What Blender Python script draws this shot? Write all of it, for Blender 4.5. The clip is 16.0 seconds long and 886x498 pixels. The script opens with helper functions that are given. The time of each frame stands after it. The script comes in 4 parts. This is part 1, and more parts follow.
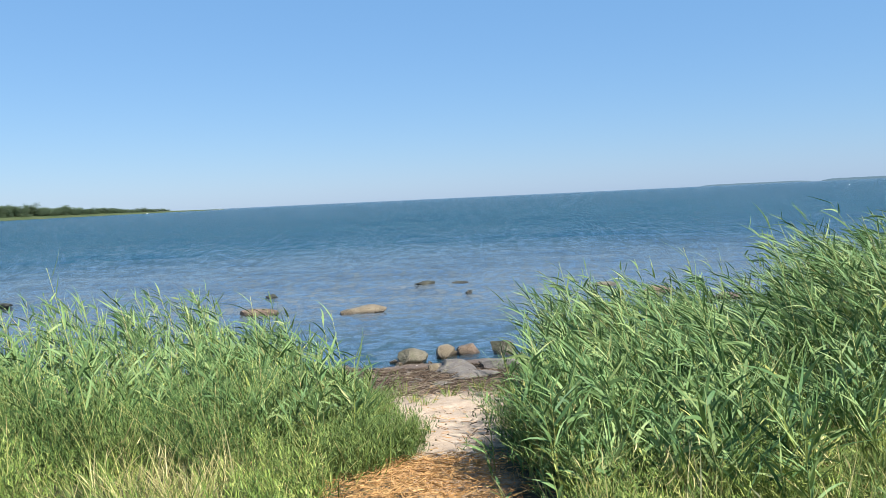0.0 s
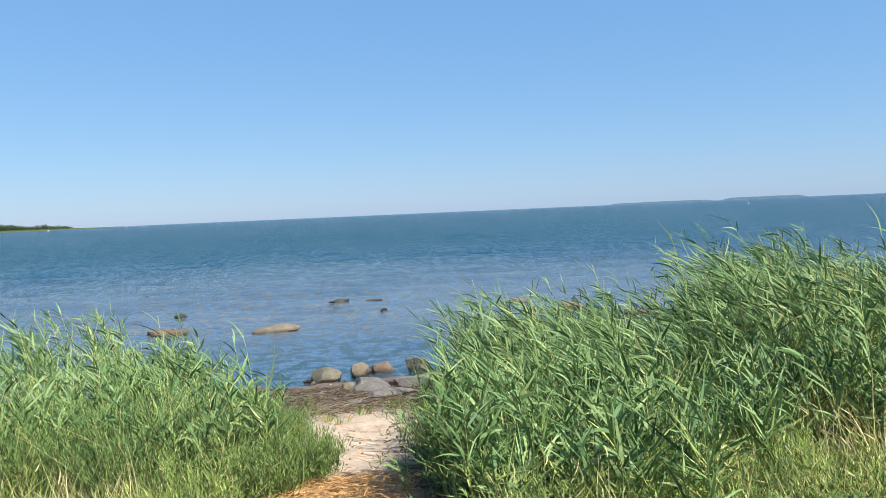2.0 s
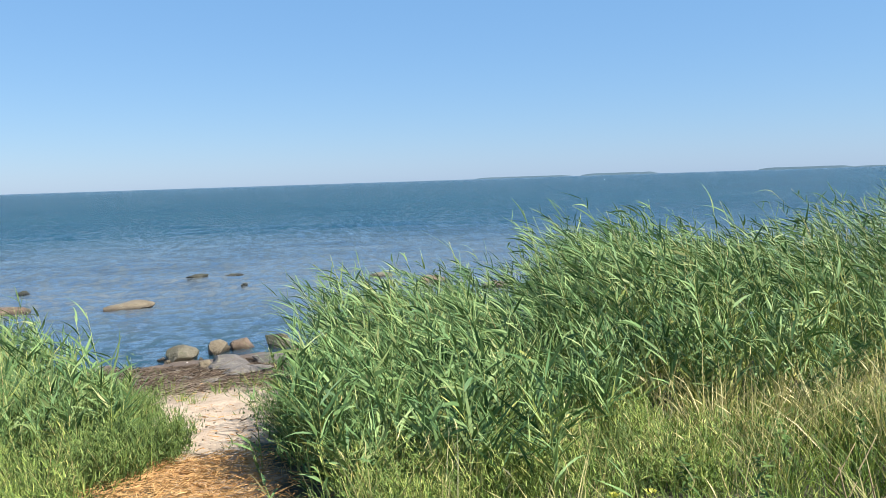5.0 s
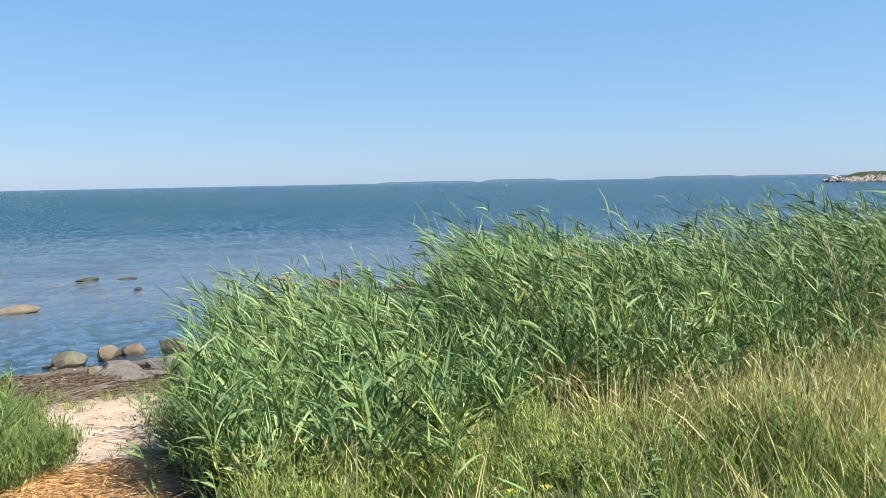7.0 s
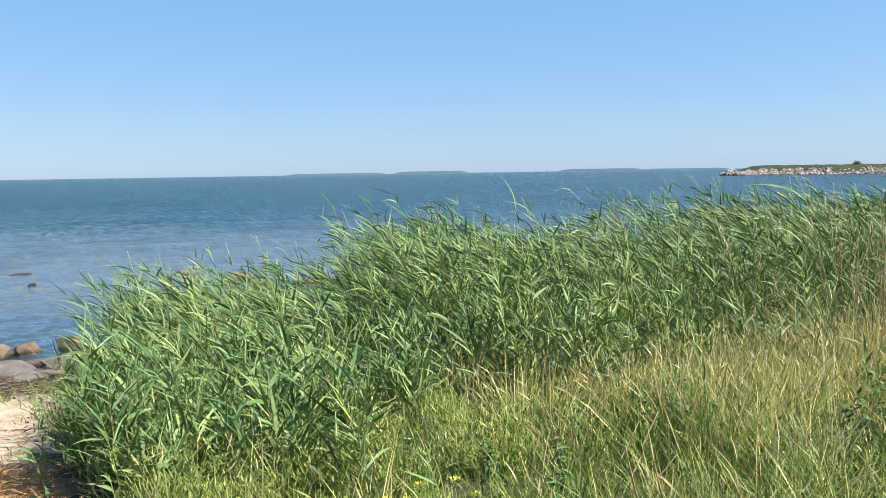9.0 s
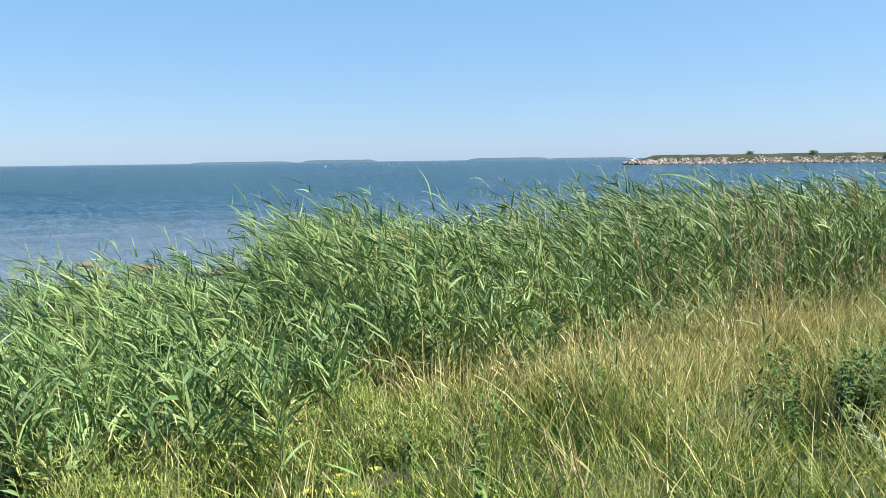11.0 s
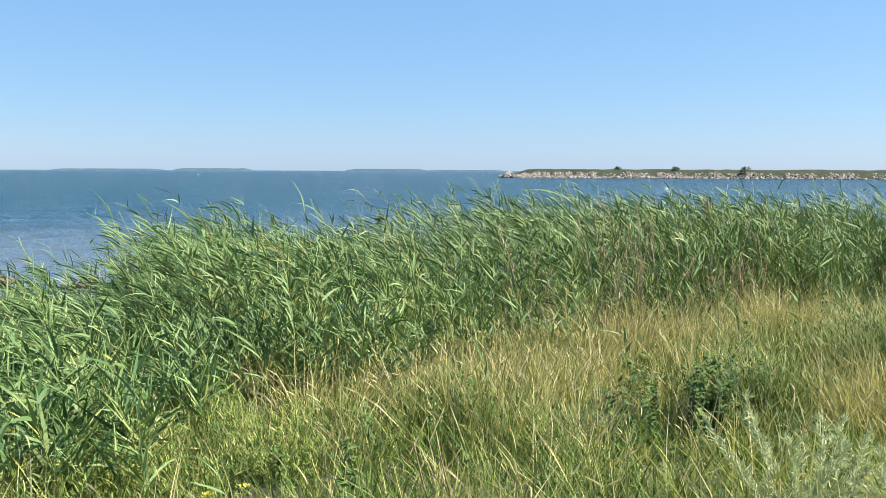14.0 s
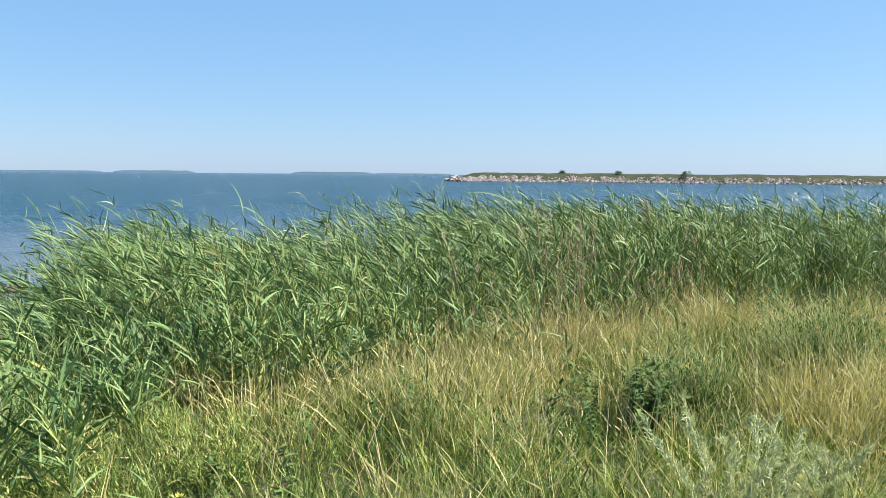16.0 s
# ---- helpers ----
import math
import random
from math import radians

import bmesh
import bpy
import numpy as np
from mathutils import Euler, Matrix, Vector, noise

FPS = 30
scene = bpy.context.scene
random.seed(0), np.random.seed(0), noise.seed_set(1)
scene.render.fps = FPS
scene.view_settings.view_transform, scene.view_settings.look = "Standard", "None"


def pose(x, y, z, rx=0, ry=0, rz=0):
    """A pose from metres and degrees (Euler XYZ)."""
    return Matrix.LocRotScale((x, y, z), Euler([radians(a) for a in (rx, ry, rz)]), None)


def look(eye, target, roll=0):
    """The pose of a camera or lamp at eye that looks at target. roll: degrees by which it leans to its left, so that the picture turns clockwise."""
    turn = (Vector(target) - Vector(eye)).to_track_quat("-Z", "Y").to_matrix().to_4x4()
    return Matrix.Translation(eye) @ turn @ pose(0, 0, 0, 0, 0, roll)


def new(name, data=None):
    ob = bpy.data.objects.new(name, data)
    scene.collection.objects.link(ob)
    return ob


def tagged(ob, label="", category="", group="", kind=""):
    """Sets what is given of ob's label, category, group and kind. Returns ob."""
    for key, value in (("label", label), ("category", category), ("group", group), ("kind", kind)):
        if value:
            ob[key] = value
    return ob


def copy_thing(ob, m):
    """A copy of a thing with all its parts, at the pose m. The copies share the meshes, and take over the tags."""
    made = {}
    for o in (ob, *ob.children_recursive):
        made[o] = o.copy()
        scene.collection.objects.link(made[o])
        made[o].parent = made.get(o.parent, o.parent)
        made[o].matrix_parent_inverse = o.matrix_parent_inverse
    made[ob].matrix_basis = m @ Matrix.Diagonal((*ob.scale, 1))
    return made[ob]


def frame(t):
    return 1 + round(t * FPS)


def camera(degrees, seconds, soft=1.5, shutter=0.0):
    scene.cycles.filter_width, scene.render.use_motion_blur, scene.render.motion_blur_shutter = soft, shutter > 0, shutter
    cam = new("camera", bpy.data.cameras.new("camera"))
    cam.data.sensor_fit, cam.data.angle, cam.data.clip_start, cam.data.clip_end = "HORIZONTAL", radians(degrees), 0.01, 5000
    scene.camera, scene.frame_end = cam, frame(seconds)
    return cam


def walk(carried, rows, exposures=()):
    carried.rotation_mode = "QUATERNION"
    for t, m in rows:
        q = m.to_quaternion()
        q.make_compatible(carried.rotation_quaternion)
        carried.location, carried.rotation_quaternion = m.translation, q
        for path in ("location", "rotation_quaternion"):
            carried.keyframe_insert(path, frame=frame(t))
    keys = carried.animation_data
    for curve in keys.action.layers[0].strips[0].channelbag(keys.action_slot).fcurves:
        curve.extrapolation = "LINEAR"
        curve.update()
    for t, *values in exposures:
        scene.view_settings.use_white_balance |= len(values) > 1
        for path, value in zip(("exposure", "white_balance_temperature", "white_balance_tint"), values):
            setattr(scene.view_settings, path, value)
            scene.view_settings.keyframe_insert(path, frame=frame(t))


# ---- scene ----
# seconds, eye x, y, z, heading to the right, tilt, roll (degrees)
PATH = [
    (0, -0.064, 0.038, 2.391, 0.000, -3.471, -2.661),
    (0.5, -0.061, 0.033, 2.387, 2.388, -3.567, -2.636),
    (1, -0.069, 0.030, 2.385, 3.648, -3.560, -2.626),
    (1.5, -0.059, 0.026, 2.386, 4.796, -3.342, -2.683),
    (2, -0.056, 0.015, 2.392, 5.860, -2.531, -2.500),
    (2.5, -0.049, -0.008, 2.403, 6.360, -1.976, -2.473),
    (3, -0.034, -0.012, 2.401, 7.106, -1.858, -2.478),
    (3.5, -0.027, -0.017, 2.399, 8.537, -2.232, -2.460),
    (4, -0.018, -0.029, 2.398, 10.904, -3.337, -2.287),
    (4.2, 0.007, -0.022, 2.422, 11.765, -3.936, -2.200),
    (6.3, 0.007, 0.003, 2.391, 19.526, -4.928, -1.150),
    (6.5, 0.019, 0.005, 2.396, 20.204, -4.892, -1.068),
    (7, 0.025, 0.001, 2.387, 21.574, -4.567, -1.107),
    (7.5, 0.028, -0.001, 2.386, 23.165, -4.571, -1.026),
    (8, 0.028, 0.003, 2.392, 24.529, -4.832, -0.955),
    (8.5, 0.034, 0.001, 2.392, 26.205, -5.114, -0.916),
    (9, 0.048, 0.006, 2.389, 27.658, -5.204, -0.902),
    (9.2, 0.049, 0.011, 2.396, 28.189, -5.424, -0.900),
    (11.3, 0.008, 0.029, 2.397, 34.659, -5.875, -0.747),
    (11.5, 0.009, 0.026, 2.398, 35.157, -5.686, -0.739),
    (12, 0.014, 0.018, 2.397, 36.585, -5.241, -0.568),
    (12.5, 0.018, 0.012, 2.397, 37.663, -5.104, -0.431),
    (13, 0.025, 0.007, 2.397, 38.933, -4.926, -0.223),
    (13.5, 0.013, -0.006, 2.407, 40.550, -4.935, 0.032),
    (14, 0.013, -0.020, 2.411, 42.212, -5.343, 0.201),
    (14.5, 0.020, -0.023, 2.412, 43.425, -5.323, 0.521),
    (15, 0.027, -0.028, 2.412, 44.244, -5.286, 0.580),
    (15.5, 0.047, -0.022, 2.409, 44.895, -5.112, 0.487),
    (16, 0.064, -0.013, 2.404, 45.891, -5.096, 0.451),
]
cam = camera(55.74, 16.0, soft=0.6)
walk(cam, [(t, pose(x, y, z, 90 + tilt, 0, -head) @ pose(0, 0, 0, 0, 0, lean)) for t, x, y, z, head, tilt, lean in PATH],
     exposures=[(0, 1.32, 6450, 10), (4, 1.35, 6500, 10), (7, 1.43, 6700, 10), (12.5, 1.54, 6780, 10), (16, 1.54, 6780, 10)])

# ---- light ----
SUN_AZ, SUN_EL = 130, 49          # compass degrees clockwise from +y, height
world = bpy.data.worlds.new("summer_sky")
scene.world = world
world.use_nodes = True
wn, wl = world.node_tree.nodes, world.node_tree.links
sky = wn.new("ShaderNodeTexSky")
sky.sky_type, sky.sun_disc = "NISHITA", False
sky.sun_elevation, sky.sun_rotation = radians(SUN_EL), radians(SUN_AZ)
sky.altitude, sky.air_density, sky.dust_density, sky.ozone_density = 0, 1.0, 0.25, 2.5
clear = wn.new("ShaderNodeMix")
clear.data_type, clear.blend_type = "RGBA", "MIX"      # a thin even veil of summer haze over the clear sky
clear.inputs[0].default_value, clear.inputs[7].default_value = 0.63, (1.10, 2.86, 5.65, 1)
wl.new(sky.outputs[0], clear.inputs[6])
wl.new(clear.outputs[2], wn["Background"].inputs[0])
wn["Background"].inputs[1].default_value = 0.059

sun = new("sun", bpy.data.lights.new("sun", "SUN"))
sun.data.energy, sun.data.angle, sun.data.color = 5.0, radians(0.6), (1.0, 0.95, 0.86)
az, el = radians(SUN_AZ), radians(SUN_EL)
to_sun = Vector((math.sin(az) * math.cos(el), math.cos(az) * math.cos(el), math.sin(el)))
sun.matrix_world = look((0, 0, 60), Vector((0, 0, 60)) - to_sun)

rng = np.random.default_rng(7)


# ---- materials ----
def ramp(nt, fac, stops):
    node = nt.nodes.new("ShaderNodeValToRGB")
    while len(node.color_ramp.elements) < len(stops):
        node.color_ramp.elements.new(0.5)
    for e, (p, c) in zip(node.color_ramp.elements, stops):
        e.position, e.color = p, (*c, 1)
    nt.links.new(fac, node.inputs[0])
    return node.outputs[0]


def noise_tex(nt, scale, detail=4, rough=0.6, vec=None, kind="Fac"):
    n = nt.nodes.new("ShaderNodeTexNoise")
    n.inputs["Scale"].default_value, n.inputs["Detail"].default_value, n.inputs["Roughness"].default_value = scale, detail, rough
    if vec is not None:
        nt.links.new(vec, n.inputs["Vector"])
    return n.outputs[0 if kind == "Fac" else 1]


def mathn(nt, op, a, b=None, c=None, clamp=False):
    n = nt.nodes.new("ShaderNodeMath")
    n.operation, n.use_clamp = op, clamp
    for i, v in enumerate((a, b, c)):
        if v is None:
            continue
        if isinstance(v, (int, float)):
            n.inputs[i].default_value = v
        else:
            nt.links.new(v, n.inputs[i])
    return n.outputs[0]


def mixc(nt, fac, a, b, blend="MIX"):
    n = nt.nodes.new("ShaderNodeMix")
    n.data_type, n.blend_type = "RGBA", blend
    for s, v in ((n.inputs[0], fac), (n.inputs[6], a), (n.inputs[7], b)):
        if isinstance(v, (int, float)):
            s.default_value = v
        elif isinstance(v, tuple):
            s.default_value = (*v, 1)
        else:
            nt.links.new(v, s)
    return n.outputs[2]


def bump(nt, height, strength, dist, normal=None):
    n = nt.nodes.new("ShaderNodeBump")
    n.inputs["Strength"].default_value, n.inputs["Distance"].default_value = strength, dist
    nt.links.new(height, n.inputs["Height"])
    if normal is not None:
        nt.links.new(normal, n.inputs["Normal"])
    return n.outputs[0]


def blank(name):
    m = bpy.data.materials.new(name)
    m.use_nodes = True
    nt = m.node_tree
    return m, nt, nt.nodes["Principled BSDF"]


def position(nt):
    return nt.nodes.new("ShaderNodeNewGeometry").outputs["Position"]


def leaf_material(name, stops, rough=0.55, through_light=0.18, gloss=0.25):
    """Leaves: a colour for every blade, drift over the stand, some light coming through."""
    m, nt, b = blank(name)
    geo = nt.nodes.new("ShaderNodeNewGeometry")
    fac = mathn(nt, "ADD", mathn(nt, "MULTIPLY", geo.outputs["Random Per Island"], 0.75),
                mathn(nt, "SUBTRACT", mathn(nt, "MULTIPLY", noise_tex(nt, 2.6, 4, 0.65, geo.outputs["Position"]), 1.0), 0.36), clamp=True)
    col = ramp(nt, fac, stops)
    streak = noise_tex(nt, 45, 2, 0.5, geo.outputs["Position"])
    col = mixc(nt, 0.35, col, ramp(nt, streak, [(0.3, (0.7, 0.7, 0.7)), (0.7, (1.1, 1.1, 1.1))]), "MULTIPLY")
    nt.links.new(col, b.inputs["Base Color"])
    b.inputs["Roughness"].default_value = rough
    b.inputs["Specular IOR Level"].default_value = gloss
    tr = nt.nodes.new("ShaderNodeBsdfTranslucent")
    nt.links.new(mixc(nt, 1.0, col, (0.95, 1.0, 0.6), "MULTIPLY"), tr.inputs[0])
    mx = nt.nodes.new("ShaderNodeMixShader")
    mx.inputs[0].default_value = through_light
    nt.links.new(b.outputs[0], mx.inputs[1])
    nt.links.new(tr.outputs[0], mx.inputs[2])
    nt.links.new(mx.outputs[0], nt.nodes["Material Output"].inputs[0])
    return m


REED_LEAF = leaf_material("reed_leaf", [(0.0, (0.034, 0.080, 0.030)), (0.35, (0.080, 0.152, 0.052)), (0.7, (0.146, 0.226, 0.080)), (0.93, (0.226, 0.288, 0.114)), (1.0, (0.27, 0.285, 0.12))], 0.6, 0.09, 0.22)
REED_OLD_LEAF = leaf_material("reed_old_leaf", [(0.0, (0.064, 0.106, 0.030)), (0.35, (0.155, 0.215, 0.056)), (0.7, (0.270, 0.316, 0.086)), (0.9, (0.37, 0.385, 0.125)), (1.0, (0.50, 0.38, 0.15))], 0.6, 0.09, 0.18)
REED_STEM = leaf_material("reed_stem", [(0.0, (0.12, 0.175, 0.045)), (0.5, (0.22, 0.27, 0.080)), (0.85, (0.36, 0.33, 0.13)), (1.0, (0.46, 0.35, 0.16))], 0.5, 0.05)
DEAD_REED = leaf_material("dead_reed", [(0.0, (0.161, 0.117, 0.0731)), (0.6, (0.278, 0.212, 0.125)), (1.0, (0.365, 0.299, 0.182))], 0.7, 0.2, 0.2)
PLUME = leaf_material("plume", [(0.0, (0.15, 0.12, 0.10)), (1.0, (0.30, 0.25, 0.20))], 0.8, 0.25, 0.1)
GRASS = leaf_material("grass", [(0.0, (0.036, 0.076, 0.018)), (0.4, (0.122, 0.190, 0.042)), (0.75, (0.250, 0.316, 0.076)), (1.0, (0.47, 0.45, 0.16))], 0.55, 0.13, 0.18)
DRY_GRASS = leaf_material("dry_grass", [(0.0, (0.17, 0.18, 0.06)), (0.35, (0.35, 0.31, 0.135)), (0.8, (0.56, 0.49, 0.25)), (1.0, (0.68, 0.60, 0.37))], 0.6, 0.25, 0.3)
FEATHERY = leaf_material("feathery", [(0.0, (0.034, 0.066, 0.018)), (0.5, (0.090, 0.140, 0.036)), (1.0, (0.190, 0.240, 0.066))], 0.6, 0.15, 0.2)
WEED = leaf_material("weed", [(0.0, (0.028, 0.064, 0.018)), (0.6, (0.066, 0.122, 0.034)), (1.0, (0.130, 0.195, 0.056))], 0.65, 0.12, 0.14)
WORMWOOD = leaf_material("wormwood", [(0.0, (0.26, 0.30, 0.16)), (0.6, (0.42, 0.46, 0.27)), (1.0, (0.58, 0.62, 0.42))], 0.9, 0.25, 0.0)
STRAW = leaf_material("straw", [(0.0, (0.22, 0.112, 0.045)), (0.5, (0.40, 0.225, 0.088)), (1.0, (0.53, 0.35, 0.16))], 0.6, 0.15, 0.3)
WRACK = leaf_material("wrack", [(0.0, (0.035, 0.0245, 0.0175)), (0.5, (0.084, 0.0595, 0.042)), (0.9, (0.175, 0.133, 0.098)), (1.0, (0.294, 0.238, 0.175))], 0.7, 0.05, 0.2)
FLOWER = leaf_material("flower", [(0.0, (0.55, 0.50, 0.08)), (1.0, (0.65, 0.62, 0.18))], 0.6, 0.3, 0.1)


def stone_material(name, low, mid, high, lichen=(0.3, 0.28, 0.15), amount=0.55, wet=0.12):
    m, nt, b = blank(name)
    tc = nt.nodes.new("ShaderNodeTexCoord")
    info = nt.nodes.new("ShaderNodeObjectInfo")
    shift = nt.nodes.new("ShaderNodeVectorMath")
    shift.operation = "ADD"
    nt.links.new(tc.outputs["Object"], shift.inputs[0])
    nt.links.new(mathn(nt, "MULTIPLY", info.outputs["Random"], 40), shift.inputs[1])
    v = shift.outputs[0]
    col = ramp(nt, noise_tex(nt, 3.5, 8, 0.65, v), [(0.25, low), (0.5, mid), (0.78, high)])
    speck = noise_tex(nt, 70, 3, 0.7, v)
    col = mixc(nt, 0.5, col, ramp(nt, speck, [(0.35, (0.45, 0.43, 0.4)), (0.65, (1.2, 1.15, 1.1))]), "MULTIPLY")
    col = mixc(nt, mathn(nt, "MULTIPLY", ramp(nt, noise_tex(nt, 5, 6, 0.7, v), [(amount, (0, 0, 0)), (amount + 0.12, (1, 1, 1))]), 0.7), col, lichen)
    # the wet foot of a stone that stands in water
    sep = nt.nodes.new("ShaderNodeSeparateXYZ")
    nt.links.new(position(nt), sep.inputs[0])
    hgt = mathn(nt, "ADD", sep.outputs[2], mathn(nt, "MULTIPLY", noise_tex(nt, 9, 4, 0.6, v), 0.05))
    dry = mathn(nt, "SMOOTH_MIN", mathn(nt, "MAXIMUM", mathn(nt, "DIVIDE", mathn(nt, "SUBTRACT", hgt, wet * 0.4), wet * 0.5), 0.0), 1.0, 0.1, clamp=True)
    col = mixc(nt, dry, mixc(nt, 1.0, col, (0.33, 0.30, 0.24), "MULTIPLY"), col)
    nt.links.new(col, b.inputs["Base Color"])
    nt.links.new(mathn(nt, "ADD", mathn(nt, "MULTIPLY", dry, 0.5), 0.3), b.inputs["Roughness"])
    nt.links.new(bump(nt, noise_tex(nt, 12, 8, 0.75, v), 1.0, 0.05), b.inputs["Normal"])
    return m


STONE_GREY = stone_material("stone_grey", (0.045, 0.041, 0.037), (0.125, 0.113, 0.103), (0.215, 0.197, 0.180))
STONE_OLIVE = stone_material("stone_olive", (0.038, 0.034, 0.024), (0.112, 0.102, 0.072), (0.200, 0.184, 0.142), (0.085, 0.086, 0.045), 0.5)
STONE_BROWN = stone_material("stone_brown", (0.045, 0.030, 0.020), (0.128, 0.090, 0.062), (0.225, 0.176, 0.135), (0.15, 0.135, 0.09))
STONE_DARK = stone_material("stone_dark", (0.012, 0.014, 0.011), (0.026, 0.028, 0.02), (0.05, 0.05, 0.036), (0.03, 0.036, 0.018), 0.5)
STONE_TAN = stone_material("stone_tan", (0.080, 0.062, 0.040), (0.160, 0.132, 0.090), (0.235, 0.205, 0.152), (0.14, 0.125, 0.08), 0.6)


def ground_material():
    """Trodden sand on the path and the beach, thatch and soil under the plants, dark seabed below the waterline."""
    m, nt, b = blank("ground")
    p = position(nt)
    sep = nt.nodes.new("ShaderNodeSeparateXYZ")
    nt.links.new(p, sep.inputs[0])
    x, y, z = sep.outputs
    n = noise_tex(nt, 3.0, 6, 0.65, p)
    wob = mathn(nt, "MULTIPLY", mathn(nt, "SUBTRACT", n, 0.5), 0.9)
    half = mathn(nt, "ADD", 0.36, mathn(nt, "MULTIPLY", mathn(nt, "MAXIMUM", mathn(nt, "SUBTRACT", y, 5.2), 0.0), 0.21))
    off = mathn(nt, "ABSOLUTE", mathn(nt, "ADD", x, 0.10))
    on_path = mathn(nt, "DIVIDE", mathn(nt, "ADD", mathn(nt, "SUBTRACT", half, off), wob), 0.22, clamp=True)
    sand = ramp(nt, noise_tex(nt, 6, 8, 0.7, p), [(0.25, (0.27, 0.20, 0.145)), (0.5, (0.42, 0.33, 0.245)), (0.75, (0.53, 0.435, 0.335))])
    sand = mixc(nt, 0.5, sand, ramp(nt, noise_tex(nt, 160, 3, 0.7, p), [(0.3, (0.6, 0.58, 0.55)), (0.7, (1.15, 1.12, 1.1))]), "MULTIPLY")
    soil = ramp(nt, noise_tex(nt, 12, 8, 0.7, p), [(0.3, (0.0258, 0.0215, 0.0129)), (0.55, (0.0559, 0.0516, 0.0258)), (0.8, (0.103, 0.0903, 0.0473))])
    # short trodden turf on the landward side, where the path fades out
    inland = mathn(nt, "DIVIDE", mathn(nt, "SUBTRACT", 3.2, mathn(nt, "ADD", y, wob)), 1.2, clamp=True)
    turf = ramp(nt, noise_tex(nt, 5, 8, 0.75, p), [(0.3, (0.05, 0.07, 0.02)), (0.5, (0.10, 0.125, 0.04)), (0.75, (0.21, 0.19, 0.085))])
    col = mixc(nt, mathn(nt, "MULTIPLY", on_path, mathn(nt, "SUBTRACT", 1.0, mathn(nt, "MULTIPLY", inland, 0.8))), mixc(nt, inland, soil, turf), sand)
    # damp wrack line near the water
    damp = mathn(nt, "DIVIDE", mathn(nt, "SUBTRACT", 0.37, mathn(nt, "ADD", z, mathn(nt, "MULTIPLY", wob, 0.22))), 0.10, clamp=True)
    mud = ramp(nt, noise_tex(nt, 14, 8, 0.7, p), [(0.3, (0.0361, 0.0271, 0.0211)), (0.55, (0.0963, 0.0722, 0.0572)), (0.8, (0.181, 0.144, 0.114))])
    col = mixc(nt, damp, col, mud)
    nt.links.new(col, b.inputs["Base Color"])
    b.inputs["Roughness"].default_value = 0.85
    h = mathn(nt, "ADD", noise_tex(nt, 25, 8, 0.7, p), mathn(nt, "MULTIPLY", noise_tex(nt, 150, 3, 0.7, p), 0.35))
    nt.links.new(bump(nt, h, 0.7, 0.03), b.inputs["Normal"])
    return m


